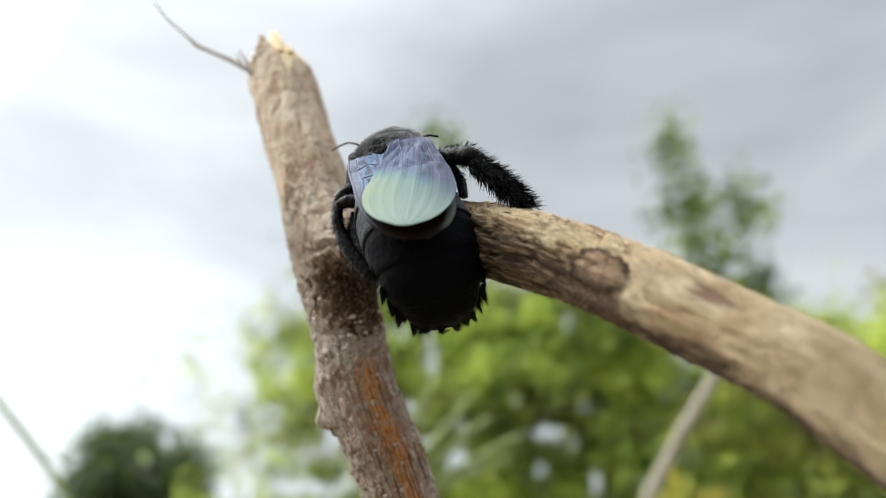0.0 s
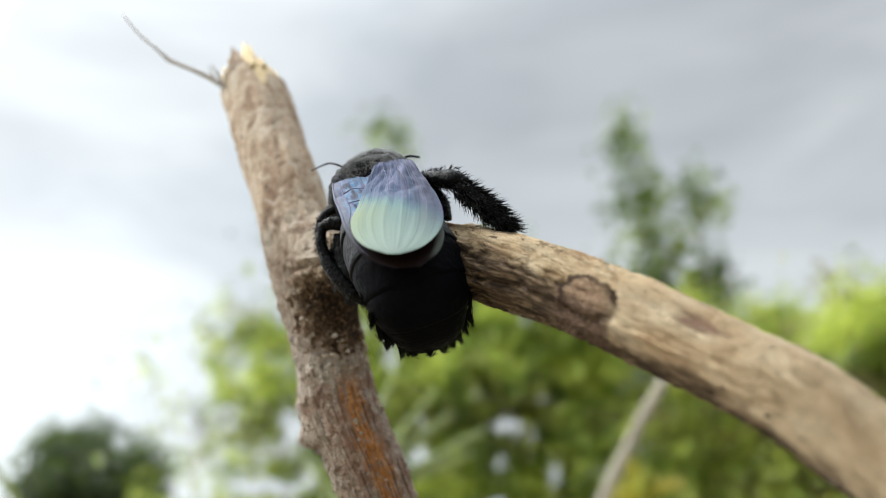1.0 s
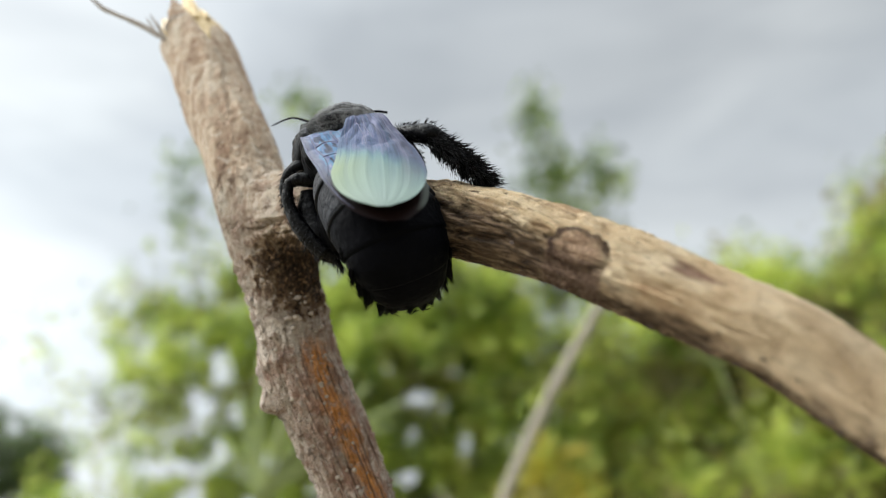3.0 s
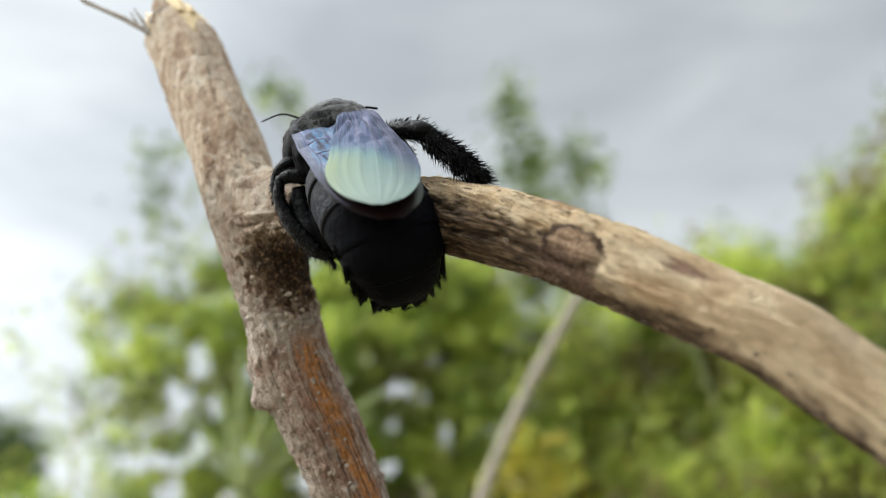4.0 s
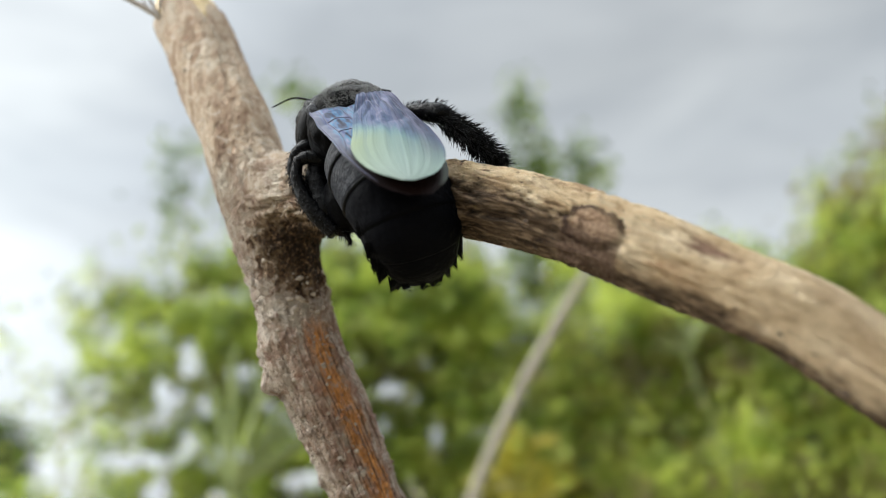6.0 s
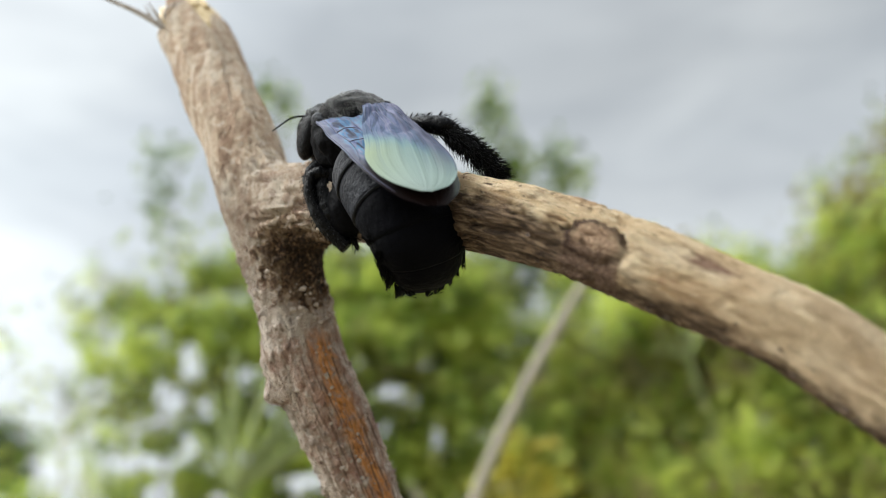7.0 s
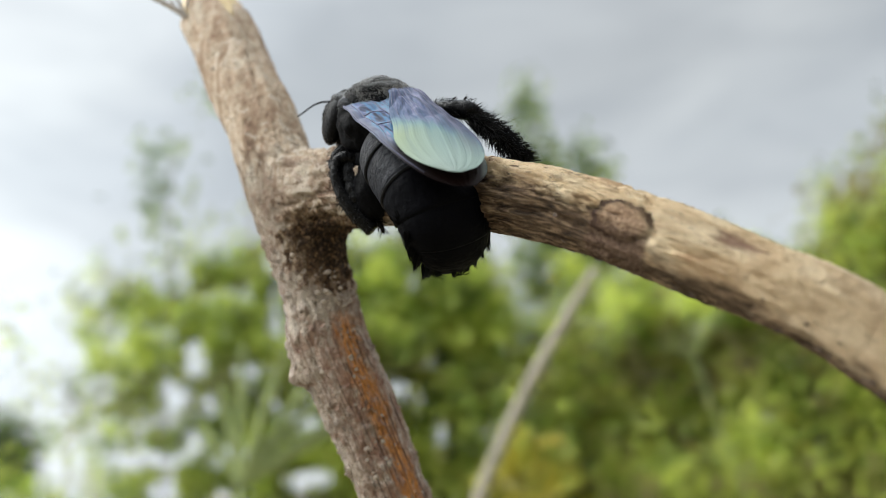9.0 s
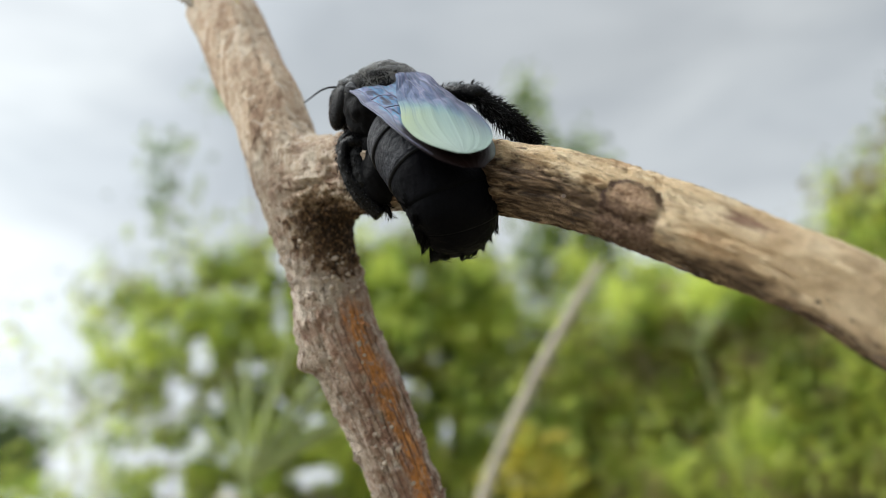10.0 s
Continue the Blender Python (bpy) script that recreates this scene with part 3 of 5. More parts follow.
def bristles(name, roots, ways, lengths, radius, mat, bend=0.25, rng=None):
    """Fine tapering hairs, each a bent three-sided cone."""
    verts, faces = [], []
    for root, wayv, ln in zip(roots, ways, lengths):
        w = np.array(wayv, float)
        w /= np.linalg.norm(w) + 1e-12
        a = np.cross(w, (0.3, 0.5, 0.81))
        a /= np.linalg.norm(a) + 1e-12
        b = np.cross(w, a)
        side = a * rng.uniform(-1, 1) + b * rng.uniform(-1, 1)
        base = len(verts)
        for f, r in ((0.0, 1.0), (0.55, 0.7)):
            c = np.array(root) + w * ln * f + side * ln * bend * f * f
            for k in range(3):
                ang = 2 * math.pi * k / 3
                verts.append(c + radius * r * (math.cos(ang) * a + math.sin(ang) * b))
        verts.append(np.array(root) + w * ln + side * ln * bend)
        for k in range(3):
            k2 = (k + 1) % 3
            faces += [(base + k, base + k2, base + 3 + k2, base + 3 + k), (base + 3 + k, base + 3 + k2, base + 6)]
    return mesh_of(name, verts, faces, mat)


# ---------------------------------------------------------------- ground
def build_ground():
    verts, faces = [], []
    rr = [0.0, 0.5, 1, 1.5, 2, 3, 4, 5.5, 7.5, 10, 15, 25, 45, 90, 200, 500, 1200, 3000]
    for r in rr:
        for k in range(48):
            a = 2 * math.pi * k / 48
            x, y = r * math.cos(a), r * math.sin(a)
            z = 0.03 * noise.noise(Vector((x * 0.6, y * 0.6, 0))) if 0.6 < r < 100 else 0.0
            verts.append((x, y, z))
    for i in range(len(rr) - 1):
        for k in range(48):
            k2 = (k + 1) % 48
            faces.append((i * 48 + k, (i + 1) * 48 + k, (i + 1) * 48 + k2, i * 48 + k2))
    tagged(new("ground", mesh_of("ground", verts, faces, ground_material())), "rough dry earth with thin patches of grass", "ground", kind="structure")


build_ground()

# ---------------------------------------------------------------- forked dead branch
STEM = [(-0.0363, 0.1490, 1.0957, 0.0069), (-0.0342, 0.1464, 1.0900, 0.0070), (-0.0309, 0.1426, 1.0793, 0.0069), (-0.0259, 0.1376, 1.0653, 0.0068),
        (-0.0227, 0.1353, 1.0534, 0.0068), (-0.0193, 0.1345, 1.0427, 0.0067), (-0.0169, 0.1350, 1.0328, 0.0063), (-0.0147, 0.1368, 1.0235, 0.0064),
        (-0.0107, 0.1392, 1.0141, 0.0063), (-0.0069, 0.1412, 1.0046, 0.0060), (-0.0020, 0.1440, 0.9920, 0.0058), (0.0060, 0.1490, 0.9700, 0.0060)]
LOWER = [(0.0060, 0.1490, 0.9700, 0.0060), (0.020, 0.158, 0.93, 0.0062), (0.045, 0.18, 0.80, 0.0068), (0.062, 0.20, 0.50, 0.0078), (0.066, 0.205, 0.2, 0.009), (0.066, 0.205, -0.02, 0.011)]
SIDE = [(-0.0222, 0.1365, 1.0515, 0.0040), (-0.0130, 0.1245, 1.0482, 0.0066), (-0.0040, 0.1140, 1.0440, 0.0060), (0.0064, 0.1043, 1.0394, 0.0052), (0.0118, 0.0973, 1.0353, 0.0051), (0.0175, 0.0922, 1.0313, 0.0050),
        (0.0229, 0.0875, 1.0268, 0.0050), (0.0284, 0.0830, 1.0223, 0.0049), (0.0330, 0.0792, 1.0183, 0.0047), (0.0369, 0.0762, 1.0147, 0.00465), (0.0407, 0.0738, 1.0101, 0.0048),
        (0.0475, 0.0690, 1.0014, 0.0049), (0.0560, 0.0620, 0.9885, 0.0050), (0.0720, 0.0500, 0.9650, 0.0054), (0.0920, 0.0380, 0.9350, 0.0052)]


def stem_relief(ang, along, r):
    ca, sa = math.cos(ang), math.sin(ang)
    h = 0.00055 * noise.noise(Vector((ca * 2.2, sa * 2.2, along * 0.05)))
    h += 0.00035 * noise.noise(Vector((ca * 6, sa * 6, along * 0.14)))
    h += 0.00013 * noise.noise(Vector((ca * 15, sa * 15, along * 0.40)))
    h += 0.00006 * noise.noise(Vector((ca * 30, sa * 30, along * 1.2)))
    # corky lumps on the lower half
    h += 0.0024 * max(0.0, noise.noise(Vector((ca * 8, sa * 8, along * 1.0))) - 0.42) * min(1.0, max(0.0, (along - 45) / 20))
    h += 0.0010 * max(0.0, noise.noise(Vector((ca * 5, sa * 5 + 8, along * 0.5))) - 0.2) * min(1.0, max(0.0, (along - 40) / 20))
    # an old leaf scar stands out low on the flank
    d = ang - 1.45 * math.pi
    h += 0.0021 * math.exp(-((along - 80.6) / 1.7) ** 2 - (d / 0.26) ** 2) - 0.0003 * math.exp(-((along - 83.2) / 1.0) ** 2 - (d / 0.26) ** 2)
    h += 0.0009 * math.exp(-((along - 77.0) / 6.0) ** 2 - (d / 0.5) ** 2)
    # small crack below the snapped top
    d = (ang - 0.93 * math.pi) - 0.05 * (along - 25) * 0.4
    if 21 < along < 31:
        h -= 0.0005 * math.exp(-(d / 0.05) ** 2)
    return h


def side_relief(ang, along, r):
    ca, sa = math.cos(ang), math.sin(ang)
    rough = min(1.0, max(0.3, (88.0 - along) / 25.0))
    h = 0.00055 * noise.noise(Vector((ca * 2.0 + 9, sa * 2.0, along * 0.06)))
    h += 0.00036 * noise.noise(Vector((ca * 8, sa * 8 + 5, along * 0.08)))
    h += 0.00026 * noise.noise(Vector((ca * 18, sa * 18, along * 0.20)))
    h += 0.00015 * noise.noise(Vector((ca * 34, sa * 34, along * 1.2)))
    # drying cracks along the grain
    n = abs(noise.noise(Vector((ca * 4.5 + 3, sa * 4.5, along * 0.045 + 0.4 * noise.noise(Vector((along * 0.3, ca, sa)))))))
    h -= 0.0009 * max(0.0, 0.07 - n) / 0.07 * rough
    n = abs(noise.noise(Vector((ca * 11, sa * 11 + 2, along * 0.11))))
    h -= 0.00035 * max(0.0, 0.10 - n) / 0.10 * rough
    # flakes of bark towards the fork
    h += 0.0009 * max(0.0, noise.noise(Vector((ca * 5, sa * 5 + 4, along * 0.22))) - 0.12) * min(1.0, max(0.0, (66 - along) / 18))
    # wrinkles ring the fork end
    h += 0.0004 * noise.noise(Vector((ca * 5, sa * 5, along * 0.35))) * math.exp(-((along - 14) / 10) ** 2)
    h += 0.0004 * noise.noise(Vector((ca * 12, sa * 12, along * 0.8))) * math.exp(-((along - 14) / 12) ** 2)
    k = ((5.35 * ang - KNOT_U) / 3.0) ** 2 + ((along - KNOT_V) / 4.2) ** 2
    k *= 1.0 + 0.35 * noise.noise(Vector((ang * 3, along * 0.25, 3.0)))
    h += 0.00012 * math.exp(-k * 2.2) - 0.00028 * math.exp(-((math.sqrt(k) - 0.95) / 0.16) ** 2)
    k = ((5.35 * ang - DENT_U) / 1.5) ** 2 + ((along - DENT_V) / 3.6) ** 2
    h -= 0.0007 * math.exp(-k)
    return h


def bark_rim(ang):
    """How far the torn bark stands above the snapped end, round the stem."""
    h = np.interp(ang, (0, 1.0, 1.5, 1.9, 2.2, 2.4, 2.6, 2.72, 2.80, 2.86, 2.96, 3.08, 3.2, 3.34, 3.44, 3.62, 3.8, 4.1, 4.6, 5.4, 6.29), (-2.5, -3.0, -3.2, -3.4, -3.6, -3.9, -5.0, -8.5, -10.5, -9.0, -4.5, 0.5, 5.2, 8.0, 4.8, 2.6, 0.4, -0.6, -0.3, -2.0, -2.5))
    return (h + 0.9 * noise.noise(Vector((ang * 6, 0, 0))) + 0.5 * noise.noise(Vector((ang * 19, 3, 0)))) * MM


def wood_rim(ang):
    """The same for the pale wood inside the bark."""
    h = np.interp(ang, (0, 1.2, 1.9, 2.3, 2.5, 2.62, 2.72, 2.82, 2.95, 3.06, 3.14, 3.3, 3.7, 3.95, 4.2, 4.5, 5.4, 6.29), (-3.5, -3.6, -2.8, -1.0, 1.2, 3.0, 6.8, 8.2, 7.8, 7.0, 3.0, 2.0, 2.8, 3.6, 2.4, 0.4, -3.0, -3.5))
    return (h + 1.4 * noise.noise(Vector((ang * 9, 7, 0))) + 1.0 * noise.noise(Vector((ang * 24, 9, 0)))) * MM


def build_branch():
    rng = np.random.default_rng(3)
    top = new("forked_branch")
    top.location = (0.066, 0.205, 0.0)
    tagged(top, "dead forked branch with grey-brown bark, snapped off at its top", "branch")
    inv = Matrix.Translation((-0.066, -0.205, 0.0))

    def add(name, me, label=""):
        me.transform(inv)
        return part(name, me, top, label)

    add("main_stem", tube("main_stem", STEM, BARK, 520, 128, stem_relief, other=spline(SIDE, 120)[7:45], rim=bark_rim), "upright stem with rough lenticelled bark and an orange stain")
    add("lower_stem", tube("lower_stem", LOWER, BARK, 60, 24, None), "bark-covered foot of the stem")
    add("side_branch", tube("side_branch", SIDE, PEELED, 560, 128, side_relief, other=spline(STEM, 160)), "peeled tan side branch with a dark knot")
    # ragged flakes of bark that stand off the underside of the side branch
    c = spline(SIDE, 300)
    tan, na, nb = frames(c[:, :3])
    verts, faces = [], []
    for _ in range(260):
        i = int(rng.uniform(88, 260))
        a = UNDER_U / 5.35 + rng.normal() * 0.45
        out = math.cos(a) * na[i] + math.sin(a) * nb[i]
        s, sz = np.cross(tan[i], out), rng.uniform(0.10, 0.34) * MM
        p = c[i, :3] + out * (c[i, 3] + side_relief(a % (2 * math.pi), i * 0.42, c[i, 3]) - 0.00030)
        lift, base = rng.uniform(0.0, 0.55), len(verts)
        for up in (0.0, 0.00016):
            for k in range(6):
                ang = 2 * math.pi * k / 6
                r = sz * rng.uniform(0.6, 1.25)
                verts.append(p + 1.7 * r * math.cos(ang) * tan[i] + r * math.sin(ang) * s + out * (up + lift * (sz + r * math.cos(ang)) * 0.6))
        faces += [tuple(base + 6 + k for k in range(6)), tuple(base + 5 - k for k in range(6))]
        faces += [(base + k, base + (k + 1) % 6, base + 6 + (k + 1) % 6, base + 6 + k) for k in range(6)]
    tagged(add("bark_flakes", mesh_of("bark_flakes", verts, faces, FLAKE, smooth=False), "loose brown bark flakes"), kind="stuff")
    c = spline(STEM, 300)
    tan, na, nb = frames(c[:, :3])
    # pale corky dots in the bark
    verts, faces = [], []
    for _ in range(1500):
        i = int(rng.uniform(30, 290))
        a = math.pi + rng.uniform(-1.7, 1.7)
        if rng.uniform() > (0.04 + 0.6 * (i > 125) + 0.3 * (i > 180)):
            continue
        out = math.cos(a) * na[i] + math.sin(a) * nb[i]
        p = c[i, :3] + out * (c[i, 3] - 0.00012)
        sz = (0.16 + 0.36 * rng.uniform() ** 3) * MM
        t, s = tan[i], np.cross(tan[i], out)
        base = len(verts)
        for k in range(7):
            ang = 2 * math.pi * k / 7
            rr = sz * rng.uniform(0.7, 1.3)
            verts.append(p + rr * (1.3 * math.cos(ang) * s + math.sin(ang) * t))
        for k in range(7):
            ang = 2 * math.pi * k / 7
            verts.append(p + out * sz * rng.uniform(0.45, 0.8) + 0.5 * sz * (1.3 * math.cos(ang) * s + math.sin(ang) * t))
        for k in range(7):
            k2 = (k + 1) % 7
            faces.append((base + k, base + k2, base + 7 + k2, base + 7 + k))
        faces.append(tuple(base + 7 + k for k in range(7)))
    tagged(add("corky_speckle", mesh_of("corky_speckle", verts, faces, LENTICEL), "pale corky dots"), kind="stuff")
    # pale wood torn open inside the bark
    e, d = c[0, :3], -tan[0]
    verts, faces = [], []
    for fr, lift, low in ((0.78, 0.0, -15.0), (0.86, 0.0, -9.5), (0.95, 0.0, -6.0), (0.95, 0.55, 0.0), (0.90, 1.0, 0.0), (0.78, 0.8, -0.4), (0.55, 0.45, -1.2), (0.30, 0.2, -2.0), (0.03, 0.0, -2.4)):
        for k in range(120):
            ang = 2 * math.pi * k / 120
            out = math.cos(ang) * na[0] + math.sin(ang) * nb[0]
            r = c[0, 3] * fr * (1 + 0.035 * noise.noise(Vector((ang * 12, fr * 3, 1))))
            verts.append(e + out * r + d * (low * MM + lift * wood_rim(ang)))
    for i in range(8):
        for k in range(120):
            k2 = (k + 1) % 120
            faces.append((i * 120 + k, (i + 1) * 120 + k, (i + 1) * 120 + k2, i * 120 + k2))
    add("torn_wood", mesh_of("torn_wood", verts, faces, RAW_WOOD), "pale raw wood splintered at the break")
    for g, h, w, off in ((2.88, 8.8, 1.6, 0.93), (2.55, 2.6, 1.6, 0.94), (3.95, 4.6, 1.5, 0.92), (4.15, 3.2, 1.2, 0.95)):
        out = math.cos(g) * na[0] + math.sin(g) * nb[0]
        p = e + out * c[0, 3] * off - d * 0.002
        q = e + out * c[0, 3] * off * 0.93 + d * h * MM + out * 0.0003
        rows = [(*p, w * MM * 0.5), (*(p * 0.5 + q * 0.5), w * MM * 0.42), (*(p * 0.2 + q * 0.8), w * MM * 0.20), (*q, 0.00008)]
        add("splinter", tube("splinter", rows, RAW_WOOD, 14, 9, lambda a2, al, r: 0.0002 * noise.noise(Vector((a2 * 3, al, g * 5)))), "torn wood splinter")
    # torn fibres that curl away from the snapped rim: rows of across, up, radius in mm
    root = np.array((-0.0413, 0.1447, 1.0935))
    for rows in ([(0.6, -0.5, 0.6), (-4.9, 2.7, 0.58), (-9.8, 4.8, 0.45), (-12.3, 6.0, 0.5), (-13.0, 6.7, 0.42), (-14.7, 8.2, 0.30), (-18.4, 11.5, 0.24), (-21.4, 15.4, 0.12)],
                 [(0, 0, 0.4), (-1.5, 2.6, 0.35), (-2.9, 4.8, 0.1)],
                 [(-0.6, -0.2, 0.35), (-2.4, 1.9, 0.3), (-3.6, 4.2, 0.1)],
                 [(0.2, 0.5, 0.35), (0.2, 3.2, 0.25), (1.6, 4.4, 0.2), (4.0, 5.2, 0.15)]):
        add("torn_fibre", tube("torn_fibre", [(root[0] + a * MM, root[1] - 0.34 * b * MM, root[2] + 0.94 * b * MM, r * MM) for a, b, r in rows], FIBRE, 30, 7), "grey torn bark fibre")
    return top, add, c, na, nb, tan


branch, add_to_branch, stem_c, stem_na, stem_nb, stem_tan = build_branch()

# ---------------------------------------------------------------- bee
BEE_AT = pose(-0.00761, 0.120 * 0.9397 - 0.01234 * 0.3420, 1.0 + 0.120 * 0.3420 + 0.01234 * 0.9397, BODY_TILT)


def mm(rows):
    return np.array(rows, float) * MM


def build_bee():
    rng = np.random.default_rng(11)
    bee = new("carpenter_bee")
    tagged(bee, "large black carpenter bee with iridescent wings clinging to the branch", "bee")
    bee.matrix_basis = BEE_AT

    def plates(v):
        """Grooves between the plates of the back, and a fine pebbled relief."""
        f = v.y * 0.95 + v.z * 0.25 + 0.12 * v.x * v.x
        g = sum(-d * math.exp(-((f - at) / w) ** 2) for at, w, d in ((0.42, 0.045, 0.035), (0.12, 0.04, 0.045), (-0.22, 0.05, 0.04), (0.70, 0.05, 0.03)))
        return g - 0.03 * math.exp(-(v.x / 0.05) ** 2) * (f > 0.12) + 0.012 * noise.noise(v * 14) + 0.008 * noise.noise(v * 30)

    part("thorax", ball("thorax", mm((0.2, 1.5, -0.6)), mm((7.0, 6.3, 7.0)), CUTICLE, (0, 0, 0), 60, 90, 0.07), bee, "black thorax")
    part("back_plate", ball("back_plate", mm((0.5, 1.6, 0.1)), mm((6.3, 6.0, 6.75)), FUZZ, (0, 0, 0), 90, 120, 0.05, 0.0, plates), bee, "dark grey fuzzy back")
    part("head", ball("head", mm((-1.8, 8.0, 0.5)), mm((6.2, 3.8, 5.5)), SHINE, (30, 0, 0), 40, 56, 0.10), bee)
    for x, turn in ((-6.6, 18), (3.6, -18)):
        part("compound_eye", ball("compound_eye", mm((x, 6.2, -0.6)), mm((1.5, 2.3, 3.7)), EYE, (20, 0, turn), 22, 28), bee, "glossy black eye")
    # the ridge and the cap where the left wing joins
    part("wing_cap", ball("wing_cap", mm((-5.6, 0.2, 1.6)), mm((1.5, 1.9, 1.1)), PUNCTATE, (15, 25, 0), 16, 22, 0.15), bee)
    part("wing_cap", ball("wing_cap", mm((5.2, 0.4, 3.3)), mm((1.3, 1.8, 1.1)), PUNCTATE, (15, -25, 0), 16, 22, 0.15), bee)

    part("underbody", ball("underbody", mm((-0.8, 0.8, -6.6)), mm((3.6, 3.4, 4.4)), CUTICLE, (0, 0, 0), 20, 28, 0.06), bee)
    part("leg_base", ball("leg_base", mm((-0.6, -1.4, -11.2)), mm((4.0, 3.6, 5.4)), CUTICLE, (0, 0, 0), 20, 28, 0.12), bee, "black base of the legs")
    # abdomen in overlapping rings, coloured darker towards the tail to paint in its shade
    cen = spline([(1.3, -4.0, -4.2), (3.0, -9.2, -8.0), (4.7, -13.0, -11.6), (6.1, -14.7, -15.6), (7.2, -14.0, -19.3), (7.9, -12.0, -22.7)], 61) * MM
    s = np.linspace(0, 1, 61)
    wid = np.interp(s, (0, 0.12, 0.3, 0.5, 0.7, 0.86, 0.96, 1), (6.0, 7.5, 8.1, 8.1, 7.2, 5.4, 3.6, 1.8)) * MM
    hei = np.interp(s, (0, 0.12, 0.3, 0.5, 0.7, 0.86, 0.96, 1), (4.6, 5.6, 6.0, 6.0, 5.3, 4.0, 2.4, 0.9)) * MM
    lat = np.array((0.95, 0.26, 0.05))
    lat /= np.linalg.norm(lat)
    tan = np.gradient(cen, axis=0)
    tan /= np.linalg.norm(tan, axis=1)[:, None]
    lats = np.array([lat - t * (lat @ t) for t in tan])
    lats /= np.linalg.norm(lats, axis=1)[:, None]
    dors = np.cross(lats, tan)
    edges = (0, 14, 27, 38, 47, 54, 60)
    for n, (i0, i1) in enumerate(zip(edges, edges[1:])):
        idx = np.linspace(max(i0 - 2, 0), i1, 24)
        get = lambda arr: np.array([arr[int(j)] * (1 - j % 1) + arr[min(int(j) + 1, 60)] * (j % 1) for j in idx])
        lip = np.interp(np.linspace(0, 1, 24), (0, 0.10, 0.25, 0.80, 0.93, 0.975, 1), (0.90, 0.955, 0.985, 1.0, 1.012, 1.012, 0.975))
        part("abdomen_segment", loft("abdomen_segment", get(cen), get(lats), get(dors), get(wid) * lip, get(hei) * lip, PUNCTATE if n < 1 else MIDDLE if n < 2 else TAIL, 64, 2.2, lambda q, a: 0.006 * noise.noise(Vector((math.cos(a) * 3, math.sin(a) * 3, q * 2 + n * 5))) + 0.003 * noise.noise(Vector((math.cos(a) * 9, math.sin(a) * 9, q * 5 + n * 5)))), bee)
    # the paler rolled rims of the first rings
    for at in edges[1:3]:
        idx = np.linspace(at - 0.7, at + 0.05, 9)
        get = lambda arr: np.array([arr[int(j)] * (1 - j % 1) + arr[min(int(j) + 1, 60)] * (j % 1) for j in idx])
        roll = 0.988 + 0.026 * np.sin(np.linspace(0.25, math.pi - 0.1, 9))
        part("segment_rim", loft("segment_rim", get(cen), get(lats), get(dors), get(wid) * roll, get(hei) * roll, RIM, 64, 2.2), bee, "greyish rim of an abdomen ring")
    # stiff black fringe along the sides and the tip
    roots, ways, lens = [], [], []
    for _ in range(130):
        i = int(rng.uniform(38, 60))
        side = rng.choice((-1, 1))
        a = rng.uniform(-0.1, 0.9)
        i = min(59, 5 * (i // 5) + int(rng.normal(2, 0.8)))
        p = cen[i] + side * lats[i] * wid[i] * math.cos(a) * 0.96 + dors[i] * hei[i] * math.sin(a)
        roots.append(p)
        ways.append(side * lats[i] * (0.9 - 0.5 * (i / 60)) + tan[i] * rng.uniform(0.5, 1.2) - dors[i] * 0.1)
        lens.append(rng.uniform(0.5, 1.9) * MM * (0.5 + 0.7 * i / 60) * (1.3 if rng.uniform() < 0.15 else 0.8))
    # longer tufts, each drawn to a point, at the corners of the last rings
    for i, side, a0, n, ln in ((31, 1, 0.2, 26, 1.5), (41, 1, 0.0, 40, 2.2), (45, 1, 0.35, 34, 2.0), (49, 1, 0.1, 40, 2.4), (53, 1, 0.4, 30, 2.0), (36, -1, 0.6, 30, 1.4), (41, -1, 0.3, 40, 2.0),
                               (45, -1, 0.5, 40, 2.6), (49, -1, 0.3, 44, 2.9), (51, -1, 0.8, 36, 2.4), (56, -1, 0.3, 40, 2.5), (58, -1, 0.9, 36, 2.1), (58, 1, 0.9, 36, 2.0), (57, 1, 0.3, 40, 2.2), (59, -1, 1.4, 30, 1.8)):
        foot = cen[i] + side * lats[i] * wid[i] * math.cos(0.4 * a0 - 0.15) * 0.95 + dors[i] * hei[i] * math.sin(0.4 * a0 - 0.15) * 0.95
        tip = foot + (side * lats[i] * 0.42 + tan[i] * 1.0 + np.array((0, 0, -0.35)) + rng.normal(size=3) * 0.15) * (0.9 if side > 0 else 0.62) * ln * MM
        for _ in range(2 * n):
            p = foot + rng.normal(size=3) * 0.00045
            q = tip + rng.normal(size=3) * 0.00010
            roots.append(p)
            ways.append(q - p)
            lens.append(np.linalg.norm(q - p) * rng.uniform(0.55, 1.1))
    for k in range(7):
        a0 = 2 * math.pi * k / 7 + rng.uniform(-0.3, 0.3)
        i = int(rng.integers(55, 60))
        foot = cen[i] + lats[i] * wid[i] * math.cos(a0) * 0.93 + dors[i] * hei[i] * math.sin(a0) * 0.93
        tip = foot + (lats[i] * math.cos(a0) * 0.3 + tan[i] + rng.normal(size=3) * 0.15) * rng.uniform(0.5, 1.9) * MM
        for _ in range(56):
            p, q = foot + rng.normal(size=3) * 0.00045, tip + rng.normal(size=3) * 0.0001
            roots.append(p)
            ways.append(q - p)
            lens.append(np.linalg.norm(q - p) * rng.uniform(0.55, 1.1))
